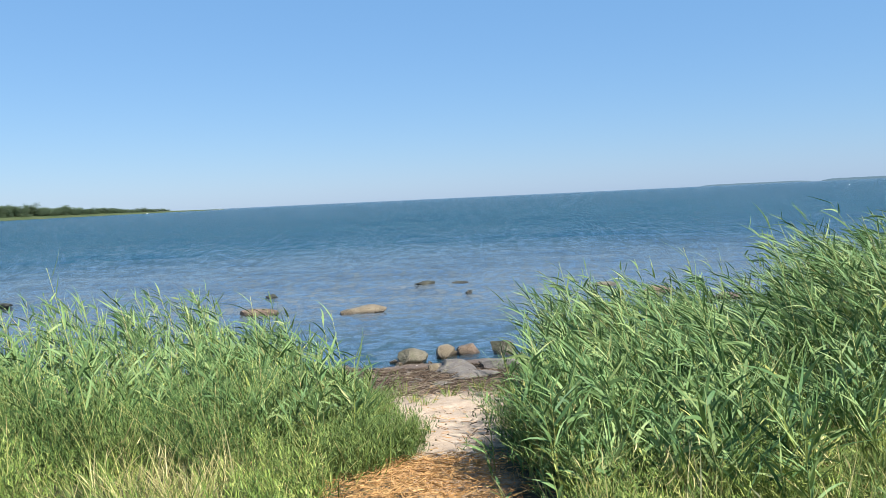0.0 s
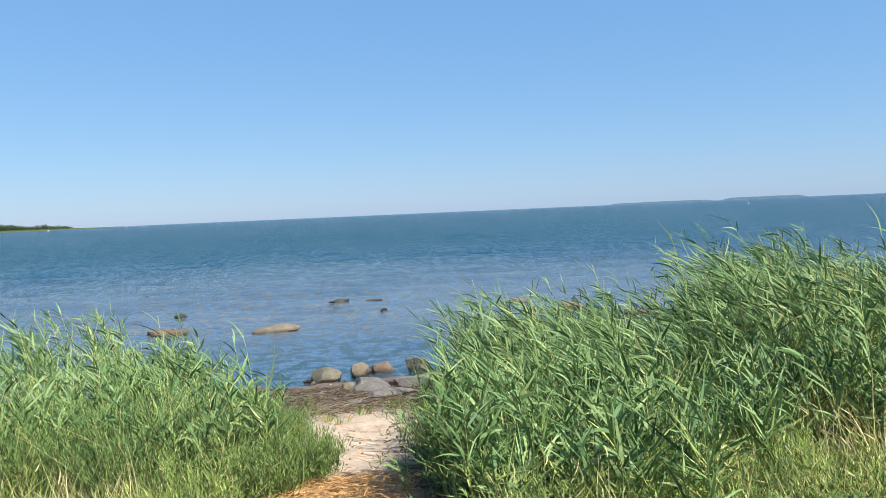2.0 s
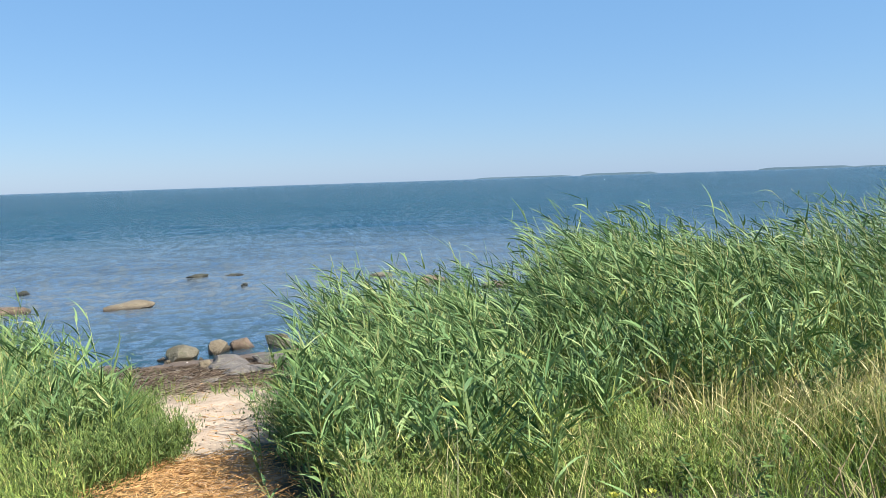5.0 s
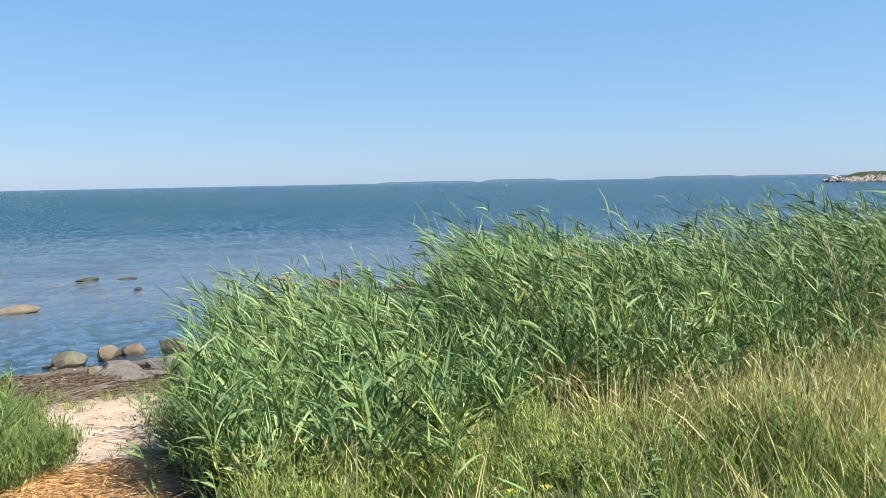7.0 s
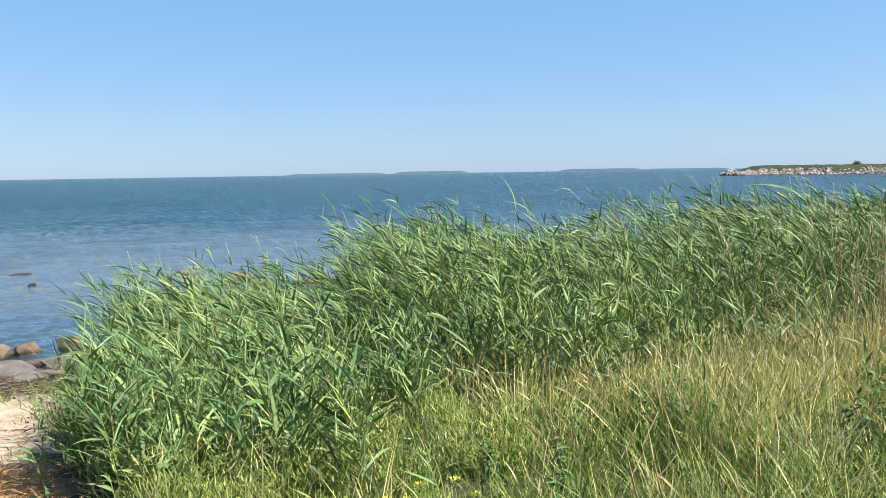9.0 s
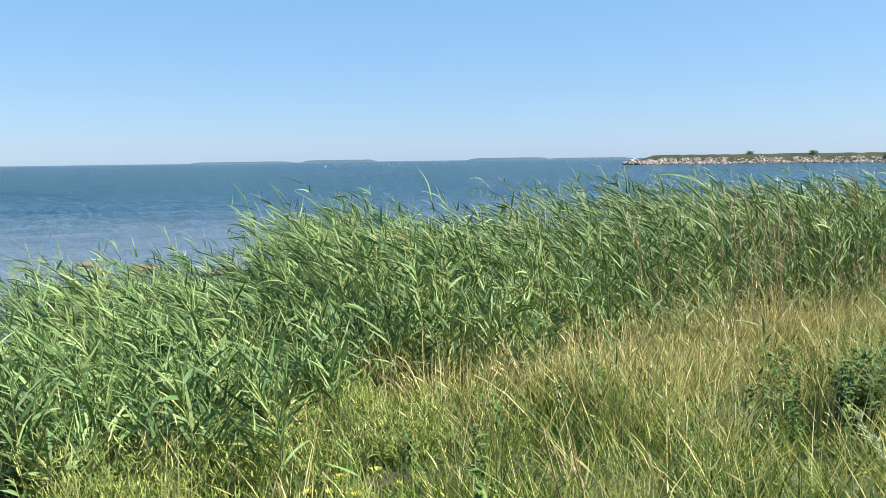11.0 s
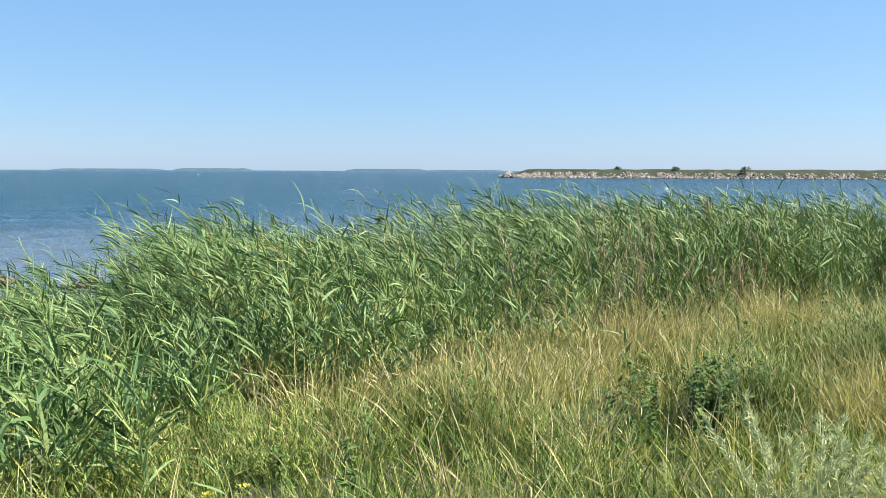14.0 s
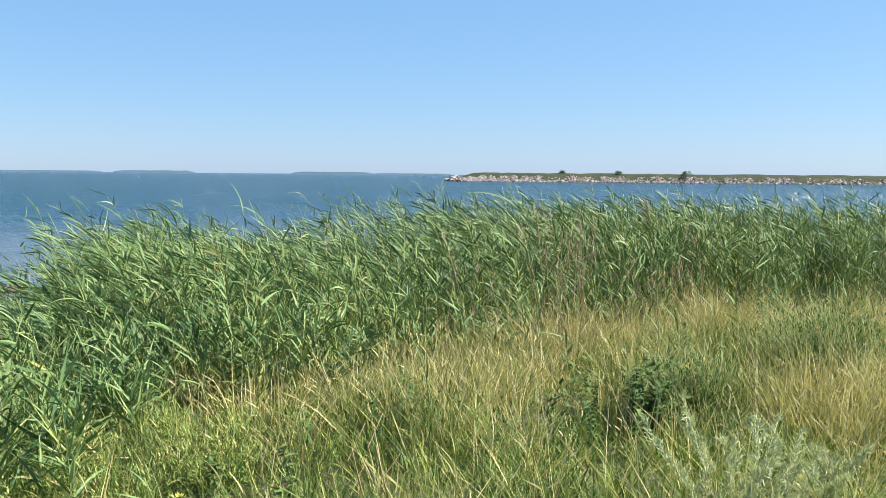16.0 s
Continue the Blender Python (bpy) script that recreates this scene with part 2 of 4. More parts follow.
def water_material():
    """Sea water: dark and blue-green inside; the near waves are geometry, ripples and the far chop are relief, with
    painted sky glints.
    """
    m, nt, b = blank("water")
    p = position(nt)
    mp = nt.nodes.new("ShaderNodeMapping")
    mp.inputs["Rotation"].default_value = (0, 0, radians(-12))
    mp.inputs["Scale"].default_value = (0.55, 1.0, 1.0)
    nt.links.new(p, mp.inputs[0])
    v = mp.outputs[0]
    flat = nt.nodes.new("ShaderNodeVectorMath")
    flat.operation = "LENGTH"
    nt.links.new(p, flat.inputs[0])
    open_sea = mathn(nt, "DIVIDE", mathn(nt, "SUBTRACT", flat.outputs["Value"], 14.0), 60.0, clamp=True)
    chop = mathn(nt, "ADD", mathn(nt, "MULTIPLY", noise_tex(nt, 0.5, 3, 0.55, v), 0.40), mathn(nt, "MULTIPLY", noise_tex(nt, 1.9, 4, 0.6, v), 0.34))
    ripple = mathn(nt, "MULTIPLY", noise_tex(nt, 8, 4, 0.65, v), mathn(nt, "ADD", mathn(nt, "MULTIPLY", open_sea, 0.04), 0.026))
    h = mathn(nt, "ADD", mathn(nt, "MULTIPLY", chop, open_sea), ripple)
    gm = nt.nodes.new("ShaderNodeMapping")
    gm.inputs["Scale"].default_value = (0.012, 0.07, 1.0)
    nt.links.new(p, gm.inputs[0])
    gusts = noise_tex(nt, 1.0, 6, 0.65, gm.outputs[0])
    patches = noise_tex(nt, 0.035, 4, 0.6, v)
    col = ramp(nt, patches, [(0.3, (0.009, 0.038, 0.062)), (0.7, (0.013, 0.048, 0.074))])
    dist = flat.outputs["Value"]
    # pale band 12 to 46 m out: shallows' grey plus painted low-sky reflection
    shallow = mathn(nt, "MULTIPLY", mathn(nt, "DIVIDE", mathn(nt, "SUBTRACT", dist, 12.0), 8.0, clamp=True), mathn(nt, "SUBTRACT", 1.0, mathn(nt, "DIVIDE", mathn(nt, "SUBTRACT", dist, 20.0), 26.0, clamp=True)))
    col = mixc(nt, mathn(nt, "MULTIPLY", shallow, 0.75), col, ramp(nt, noise_tex(nt, 0.5, 4, 0.6, v), [(0.3, (0.095, 0.112, 0.128)), (0.7, (0.140, 0.155, 0.165))]))
    nrm = bump(nt, h, 1.0, 1.7)
    body = nt.nodes.new("ShaderNodeBsdfDiffuse")
    nt.links.new(col, body.inputs["Color"])
    gloss = nt.nodes.new("ShaderNodeBsdfGlossy")
    gloss.inputs["Roughness"].default_value = 0.12
    nt.links.new(nrm, gloss.inputs["Normal"])
    fres = nt.nodes.new("ShaderNodeFresnel")
    fres.inputs["IOR"].default_value = 1.333
    nt.links.new(nrm, fres.inputs["Normal"])
    mix = nt.nodes.new("ShaderNodeMixShader")
    # noise paints sky glints and dark troughs: short ripples in the lee of the beach, longer crests further out
    rm = nt.nodes.new("ShaderNodeMapping")
    rm.inputs["Rotation"].default_value, rm.inputs["Scale"].default_value = (0, 0, radians(-10)), (1.9, 1.5, 1.0)
    nt.links.new(p, rm.inputs[0])
    cm = nt.nodes.new("ShaderNodeMapping")
    cm.inputs["Rotation"].default_value, cm.inputs["Scale"].default_value = (0, 0, radians(-10)), (3.0, 0.55, 1.0)
    nt.links.new(p, cm.inputs[0])
    out_far = mathn(nt, "DIVIDE", mathn(nt, "SUBTRACT", dist, 20.0), 22.0, clamp=True)
    lee = ramp(nt, noise_tex(nt, 1.6, 3, 0.6, rm.outputs[0]), [(0.40, (0, 0, 0)), (0.60, (1, 1, 1))])
    crest = ramp(nt, noise_tex(nt, 1.0, 7, 0.78, cm.outputs[0]), [(0.40, (0, 0, 0)), (0.60, (1, 1, 1))])
    painted_glints = mathn(nt, "ADD", 0.15, mathn(nt, "MULTIPLY", mixc(nt, out_far, lee, crest), 1.7))
    # rough open water mirrors less of the low sky than the calm margin does
    mirror = mathn(nt, "SUBTRACT", mathn(nt, "ADD", 1.95, mathn(nt, "MULTIPLY", gusts, 0.5)), mathn(nt, "MULTIPLY", open_sea, 0.90))
    nt.links.new(mathn(nt, "MULTIPLY", mathn(nt, "MULTIPLY", fres.outputs[0], mirror), painted_glints, clamp=True), mix.inputs[0])
    nt.links.new(body.outputs[0], mix.inputs[1])
    nt.links.new(gloss.outputs[0], mix.inputs[2])
    nt.links.new(mix.outputs[0], nt.nodes["Material Output"].inputs[0])
    nt.nodes.remove(b)
    return m


GROUND, WATER = ground_material(), water_material()


def plain_material(name, low, high, scale=2.0, rough=0.8, relief=0.3):
    m, nt, b = blank(name)
    p = position(nt)
    nt.links.new(ramp(nt, noise_tex(nt, scale, 6, 0.65, p), [(0.3, low), (0.7, high)]), b.inputs["Base Color"])
    b.inputs["Roughness"].default_value = rough
    b.inputs["Specular IOR Level"].default_value = 0.1 if rough >= 0.8 else 0.5
    nt.links.new(bump(nt, noise_tex(nt, scale * 4, 5, 0.6, p), relief, 0.3 / scale), b.inputs["Normal"])
    return m


def riprap_material():
    m, nt, b = blank("riprap")
    geo = nt.nodes.new("ShaderNodeNewGeometry")
    col = ramp(nt, geo.outputs["Random Per Island"], [(0.0, (0.075, 0.058, 0.050)), (0.35, (0.165, 0.130, 0.112)), (0.7, (0.270, 0.232, 0.206)), (1.0, (0.42, 0.39, 0.36))])
    col = mixc(nt, 0.5, col, ramp(nt, noise_tex(nt, 1.6, 5, 0.6, geo.outputs["Position"]), [(0.3, (0.5, 0.5, 0.5)), (0.7, (1.1, 1.1, 1.1))]), "MULTIPLY")
    nt.links.new(col, b.inputs["Base Color"])
    b.inputs["Roughness"].default_value = 0.85
    return m


RIPRAP = riprap_material()
BANK = plain_material("bank_turf", (0.017, 0.026, 0.013), (0.040, 0.048, 0.026), 0.25)
FAR_TURF = plain_material("far_turf", (0.0341, 0.0553, 0.0213), (0.0683, 0.0813, 0.0362), 0.03)
# blue-grey of the distant air is mixed into the wood's colour
ISLAND = plain_material("haze_tinted_wood", (0.048, 0.082, 0.108), (0.058, 0.092, 0.118), 0.004, 0.9, 0.0)
# leaf green paled and blued, so the colour holds the distance haze
TREE_LEAF = leaf_material("tree_leaf", [(0.0, (0.0602, 0.0903, 0.0602)), (0.6, (0.086, 0.125, 0.0731)), (1.0, (0.116, 0.15, 0.086))], 0.7, 0.2, 0.1)
BARK = plain_material("bark", (0.0248, 0.0186, 0.014), (0.056, 0.0434, 0.031), 1.5)
BOAT_WHITE = plain_material("white_hull", (0.5, 0.52, 0.54), (0.6, 0.6, 0.6), 1.0, 0.4, 0.0)
BUOY_PAINT = plain_material("buoy_paint", (0.70, 0.70, 0.68), (0.82, 0.82, 0.80), 3.0, 0.5, 0.0)
SHELL = plain_material("shell", (0.66, 0.63, 0.58), (0.80, 0.78, 0.74), 30.0, 0.5, 0.0)
DRIFTWOOD = plain_material("driftwood", (0.10, 0.08, 0.06), (0.20, 0.17, 0.13), 9.0)


# ---- mesh helpers ----
def mesh_tris(name, verts, tris, material, smooth=False):
    me = bpy.data.meshes.new(name)
    verts, tris = np.asarray(verts, np.float32), np.asarray(tris, np.int32)
    me.vertices.add(len(verts))
    me.vertices.foreach_set("co", verts.ravel())
    me.loops.add(tris.size)
    me.loops.foreach_set("vertex_index", tris.ravel())
    me.polygons.add(len(tris))
    me.polygons.foreach_set("loop_start", np.arange(0, tris.size, 3, dtype=np.int32))
    if smooth:
        me.polygons.foreach_set("use_smooth", np.ones(len(tris), bool))
    me.update(calc_edges=True)
    me.materials.append(material)
    return me


def unit(v):
    return v / np.maximum(np.linalg.norm(v, axis=-1, keepdims=True), 1e-9)


def join(pieces):
    vs, ts, n = [], [], 0
    for v, t in pieces:
        vs.append(v)
        ts.append(t + n)
        n += len(v)
    return np.concatenate(vs), np.concatenate(ts)


PROFILE = {"leaf": (0.55, 1.0, 0.92, 0.65, 0.33), "grass": (1.0, 0.9, 0.7, 0.4), "short": (0.5, 1.0, 0.6), "ear": (0.3, 1.0, 0.9, 0.5), "strand": (1.0, 1.0, 0.8)}


def blades(base, d0, bend, length, width, profile="leaf", twist=None, fold=0.0):
    """Many tapering blades at once: from base along d0, bowed by bend (a vector, times s squared), with a pointed end."""
    base, d0, bend = (np.asarray(a, float) for a in (base, d0, bend))
    n, prof = len(base), PROFILE[profile]
    k = len(prof)
    length, width = np.broadcast_to(length, n)[:, None], np.broadcast_to(width, n)[:, None]
    s = np.arange(k + 1) / k
    side = unit(np.cross(d0, np.array([0, 0, 1.0]) + 0.01))
    other = unit(np.cross(side, d0))
    if twist is not None:
        a = np.asarray(twist)[:, None]
        side, other = side * np.cos(a) + other * np.sin(a), other * np.cos(a) - side * np.sin(a)
    rings = []
    for i, w in enumerate(prof):
        c = base + length * (d0 * s[i] + bend * s[i] ** 2)
        if fold:
            rings += [c - side * width * w / 2 + other * width * w * fold, c, c + side * width * w / 2 + other * width * w * fold]
        else:
            rings += [c - side * width * w / 2, c + side * width * w / 2]
    m = 3 if fold else 2
    rings.append(base + length * (d0 + bend))
    v = np.stack(rings, 1)
    t = []
    for i in range(k - 1):
        for j in range(m - 1):
            a, b, c, d = i * m + j, i * m + j + 1, (i + 1) * m + j, (i + 1) * m + j + 1
            t += [(a, b, d), (a, d, c)]
    for j in range(m - 1):
        t.append(((k - 1) * m + j, (k - 1) * m + j + 1, k * m))
    t = np.array(t)[None] + (np.arange(n) * v.shape[1])[:, None, None]
    return v.reshape(-1, 3), t.reshape(-1, 3)


def tubes(base, d0, bend, length, r0, r1, segs=4, sides=3):
    base, d0, bend = (np.asarray(a, float) for a in (base, d0, bend))
    n = len(base)
    length, r0, r1 = (np.broadcast_to(a, n)[:, None] for a in (length, r0, r1))
    ax = unit(np.cross(d0, np.array([0.3, 1.0, 0.1])))
    ay = unit(np.cross(d0, ax))
    rings = []
    for i in range(segs + 1):
        s = i / segs
        c = base + length * (d0 * s + bend * s * s)
        r = r0 * (1 - s) + r1 * s
        rings += [c + r * (ax * math.cos(6.2832 * j / sides) + ay * math.sin(6.2832 * j / sides)) for j in range(sides)]
    v = np.stack(rings, 1)
    t = []
    for i in range(segs):
        for j in range(sides):
            a, b = i * sides + j, i * sides + (j + 1) % sides
            t += [(a, b, b + sides), (a, b + sides, a + sides)]
    top = segs * sides
    t += [(top, top + 1, top + 2)] + ([(top, top + 2, top + 3)] if sides == 4 else [])
    t = np.array(t)[None] + (np.arange(n) * v.shape[1])[:, None, None]
    return v.reshape(-1, 3), t.reshape(-1, 3)


def rnd(lo, hi, n):
    return rng.uniform(lo, hi, n)


def heading(azimuth, lift):
    return np.stack([np.cos(azimuth) * np.cos(lift), np.sin(azimuth) * np.cos(lift), np.sin(lift)], -1)


def stuff(name, geo, material, label, category):
    return tagged(new(name, mesh_tris(name, *geo, material)), label, category, kind="stuff")


def part(name, geo, material, parent, label="", smooth=False):
    ob = new(name, mesh_tris(name, *geo, material, smooth))
    ob.parent = parent
    return tagged(ob, label) if label else ob


# ---- the lie of the land ----
def water_y(x):
    """The shore's line: y of the waterline at x."""
    x = np.asarray(x, float)
    right = np.where(x < 20, 11.75 - 0.03 * np.maximum(x, 0) ** 2, -0.25 - 1.2 * (x - 20))
    return np.where(x > 0, right, 11.75 + 0.5 * np.tanh(-x / 3)) + 0.12 * np.sin(x * 1.7) + 0.08 * np.sin(x * 3.9 + 1)


def ground_z(x, y):
    s = water_y(x) - np.asarray(y, float)
    up = 0.8 * np.clip(s / 7.2, 0, 1) ** 0.95
    down = np.maximum(s * 0.05, -1.4)
    return np.where(s > 0, up, down)


def build_ground():
    def axis(lo, hi, step):
        a = list(np.arange(lo, hi + 1e-6, step))
        grow = step
        while a[-1] < 4600:
            grow *= 1.35
            a.append(min(a[-1] + grow, 4700))
            a.insert(0, max(a[0] - grow, -4700))
        return np.array(sorted(set(np.round(a, 4))))
    xs, ys = axis(-9, 16, 0.12), axis(-1, 14, 0.12)
    X, Y = np.meshgrid(xs, ys, indexing="ij")
    Z = ground_z(X, Y)
    near = (np.abs(X) < 17) & (np.abs(Y) < 16)
    for fx, fy, a in ((1.3, 1.7, 0.02), (3.1, 2.6, 0.016), (6.3, 7.9, 0.012), (12.1, 10.7, 0.009)):
        Z = Z + near * a * np.sin(X * fx + 1.3 * np.sin(Y * fy * 0.7)) * np.sin(Y * fy + 0.9 * np.sin(X * fx * 0.8))
    nx, ny = X.shape
    i = (np.arange(nx - 1)[:, None] * ny + np.arange(ny - 1)[None]).ravel()
    t = np.concatenate([np.stack([i, i + ny, i + ny + 1], 1), np.stack([i, i + ny + 1, i + 1], 1)])
    ob = new("ground", mesh_tris("ground", np.stack([X, Y, Z], -1).reshape(-1, 3), t, GROUND, True))
    tagged(ob, "pale trodden sand path through dark thatch to a brown wrack beach", "ground", kind="structure")


def ring_step(d):
    """Spacing of the water sheet's rings at distance d."""
    return np.minimum(0.06 * (d / 12) ** 1.5, 0.9)


def wave_z(x, y):
    """Short-crested wind waves: many small sines about the breeze's heading, dying away at the shore."""
    r = np.random.default_rng(21)
    z = np.zeros_like(x)
    d = np.hypot(x, y)
    step = ring_step(d)
    for i in range(42):
        lam = 0.22 * (5.0 / 0.22) ** (i / 41)
        a = radians(250) + r.normal(0, 0.5)
        k = 6.2832 / lam
        z += 0.0098 * min(lam, 0.4 + 0.4 * lam) ** 0.95 * np.clip((lam / step - 1.6) / 1.5, 0, 1) * np.clip(d / (6 * lam), 0, 1) * np.sin(k * (x * math.cos(a) + y * math.sin(a)) + r.uniform(0, 6.28))
    gust = 0.65 + 0.35 * np.sin(x * 0.21 + 1.3 * np.sin(y * 0.13)) * np.sin(y * 0.17 + 0.8)
    calm = np.clip((y - water_y(np.minimum(x, 19)) + 1.0) / 7, 0.12, 1) * np.clip((168 - d) / 60, 0, 1)
    return z * gust * calm


def build_water():
    """One sheet: fine near the beach, coarse out to the horizon."""
    rad = [9.0]
    while rad[-1] < 172:
        rad.append(rad[-1] + float(ring_step(rad[-1])))
    near = len(rad)
    while rad[-1] < 4850:
        rad.append(min(rad[-1] * 1.3, 4900))
    fine = np.arange(-34, 84, 0.25)
    deg = np.concatenate([fine, np.arange(84, 326, 4)])
    Rr, A = np.meshgrid(np.array(rad), np.radians(deg), indexing="ij")
    X, Y = Rr * np.sin(A), Rr * np.cos(A)
    seen = (A < radians(84)) & (np.arange(len(rad))[:, None] < near)
    Z = np.where(seen, wave_z(X, Y), 0.0)
    nr, na = X.shape
    i, j = (q.ravel() for q in np.meshgrid(np.arange(nr - 1), np.arange(na), indexing="ij"))
    k = (j + 1) % na
    a, b_, c_, d_ = i * na + j, i * na + k, (i + 1) * na + j, (i + 1) * na + k
    t = np.concatenate([np.stack([a, c_, d_], 1), np.stack([a, d_, b_], 1)])[:, ::-1]
    tagged(new("water", mesh_tris("water", np.stack([X, Y, Z], -1).reshape(-1, 3), t, WATER, True)), "blue rippled sea water reaching the horizon", "sea", kind="structure")


build_ground()
build_water()


# ---- the distance ----
def polar(deg, d, z=0.0):
    return (d * math.sin(radians(deg)), d * math.cos(radians(deg)), z)


def island(deg0, deg1, dist, height, seed):
    """A low wooded island with distance haze painted into its colour: a long ridge with an uneven tree line."""
    r = np.random.default_rng(seed)
    n = 60
    a = np.linspace(deg0, deg1, n)
    env = np.minimum(1, np.minimum(np.arange(n), np.arange(n)[::-1]) / 7.0) ** 0.6
    rough = np.convolve(r.uniform(0.75, 1.1, n + 4), np.ones(5) / 5, "valid")
    top = height * env * rough + 0.4
    v, t = [], []
    for i in range(n):
        for dd, zz in ((0, -1.0), (15, top[i] * 0.75), (60, top[i]), (160, top[i] * 0.7), (260, -1.0)):
            v.append(polar(a[i], dist + dd, zz))
    for i in range(n - 1):
        for j in range(4):
            p = i * 5 + j
            t += [(p, p + 5, p + 6), (p, p + 6, p + 1)]
    return tagged(new("island", mesh_tris("island", v, t, ISLAND, True)), "low wooded island on the horizon, haze blue painted into its colour", "island", "islands on the horizon")


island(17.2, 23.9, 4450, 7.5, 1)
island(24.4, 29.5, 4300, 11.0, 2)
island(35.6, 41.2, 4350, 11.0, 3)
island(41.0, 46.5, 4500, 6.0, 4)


def rock_mesh(name, sx, sy, sz, seed, material, level=3, lumpy=0.22, cut=0.6):
    """A boulder: a sphere beaten into facets, then roughened; its foot is at -0.35 of its height."""
    bm = bmesh.new()
    bmesh.ops.create_icosphere(bm, subdivisions=level, radius=1.0)
    r = random.Random(seed)
    planes = [(Vector((r.gauss(0, 1), r.gauss(0, 1), r.gauss(0.2, 0.8))).normalized(), r.uniform(cut - 0.1, 0.9)) for _ in range(12)]
    off = Vector((seed * 3.7, seed * 1.9, 0))
    for v in bm.verts:
        p = v.co.copy()
        for nrm, d in planes:
            over = p.dot(nrm) - d
            if over > 0:
                p -= nrm * over * 0.95
        p *= 1 + lumpy * noise.noise(p * 1.4 + off) + lumpy * 0.35 * noise.noise(p * 4.5 + off) + lumpy * 0.12 * noise.noise(p * 11 + off)
        v.co = (p.x * sx, p.y * sy, p.z * sz)
    me = bpy.data.meshes.new(name)
    for f in bm.faces:
        f.smooth = True
    bm.to_mesh(me)
    bm.free()
    me.set_sharp_from_angle(angle=radians(24))
    me.materials.append(material)
    return me


def breakwater():
    """A turf-topped mole with a belt of dumped boulders."""
    root = tagged(new("breakwater"), "long low breakwater of pale boulders with a turf top", "breakwater")
    line = [polar(46.75, 292), polar(52, 291), polar(60, 296), polar(68, 305), polar(78, 325), (345, -60, 0), (360, -420, 0)]
    pts = []
    for a, b in zip(line, line[1:]):
        k = 14
        pts += [(a[0] + (b[0] - a[0]) * i / k, a[1] + (b[1] - a[1]) * i / k) for i in range(k)]
    pts = np.array(pts)
    tan = unit(np.gradient(pts, axis=0))
    out = np.stack([-tan[:, 1], tan[:, 0]], 1)
    if (out[10] @ -pts[10]) < 0:
        out = -out                                        # towards the shore we stand on
    v, t = [], []
    n = len(pts)
    r = np.random.default_rng(5)
    prof = ((4.2, -0.8), (2.6, 0.6), (0.6, 1.6), (-2.5, 2.75), (-9, 3.1), (-14, 2.0), (-18, -0.8))
    for i in range(n):
        e = min(1.0, 0.35 + i / 5)
        for o, z in prof:
            q = pts[i] + out[i] * o * (0.5 + 0.5 * e) + tan[i] * r.uniform(-0.5, 0.5)
            v.append((q[0], q[1], z * e + (r.uniform(-0.15, 0.15) if z > 0 else 0)))
    m = len(prof)
    for i in range(n - 1):
        for j in range(m - 1):
            p = i * m + j
            t += [(p, p + m, p + m + 1), (p, p + m + 1, p + 1)]
    part("embankment", (np.array(v), np.array(t)), BANK, root, "grassy earth bank", True)
    shapes = []
    for s in range(6):
        me = rock_mesh("shape", 1, 1, 0.8, 40 + s, RIPRAP, 1, 0.2, 0.55)
        co = np.empty(len(me.vertices) * 3)
        me.vertices.foreach_get("co", co)
        shapes.append((co.reshape(-1, 3), np.array([p.vertices[:] for p in me.polygons])))
        bpy.data.meshes.remove(me)
    pieces = []
    for i in range(5200):
        u = r.uniform(0, 1) ** 1.3 * 56
        k = int(u)
        f = u - k
        c = pts[k] * (1 - f) + pts[k + 1] * f
        across = r.uniform(0, 1)
        e = min(1.0, 0.35 + u / 5)
        size = 0.22 * 3.4 ** r.uniform(0, 1)
        q = c + out[k] * (4.0 - across * 4.2) * (0.5 + 0.5 * e)
        z = (-0.1 + across ** 1.1 * (1.75 + 0.45 * math.sin(u * 2.3) * math.sin(u * 0.9 + 1))) * e + r.uniform(-0.1, 0.2)
        a = r.uniform(0, 6.28)
        rot = np.array([[math.cos(a), -math.sin(a), 0], [math.sin(a), math.cos(a), 0], [0, 0, 1]])
        co, tr = shapes[i % 6]
        pieces.append((co * size @ rot.T + (q[0], q[1], z), tr))
    for i in range(90):                                   # the rounded head
        a, d = r.uniform(-2.4, 2.4), r.uniform(0.3, 4)
        q = pts[0] - tan[0] * math.cos(a) * d + out[0] * math.sin(a) * d
        co, tr = shapes[i % 6]
        pieces.append((co * r.uniform(0.5, 1.0) + (q[0], q[1], max(0, 1.9 - d * 0.42)), tr))
    tagged(part("riprap", join(pieces), RIPRAP, root, "dumped pale granite boulders"), kind="stuff")


def crown_geo(w, h, n, leaf, seed, low=0.0):
    """A crown of many small leaf clumps round several bough ends, uneven and with gaps."""
    r = np.random.default_rng(seed)
    centres = np.stack([r.normal(0, w * 0.28, 14), r.normal(0, w * 0.28, 14), low + np.linspace(0.05, 0.9, 14) * h], 1)
    centres[:, :2] *= (1.15 - 0.75 * np.abs((centres[:, 2:] - low) / h - 0.35))
    c = centres[r.integers(0, 14, n)] + r.normal(0, 1, (n, 3)) * (w * 0.12, w * 0.12, h * 0.10)
    c[:, 2] = np.maximum(c[:, 2], low + 0.02)
    return blades(c, unit(r.normal(0, 1, (n, 3)) + (0, 0, 0.3)), r.normal(0, 0.2, (n, 3)), r.uniform(0.6, 1.3, n) * leaf, leaf * 0.75, "short")


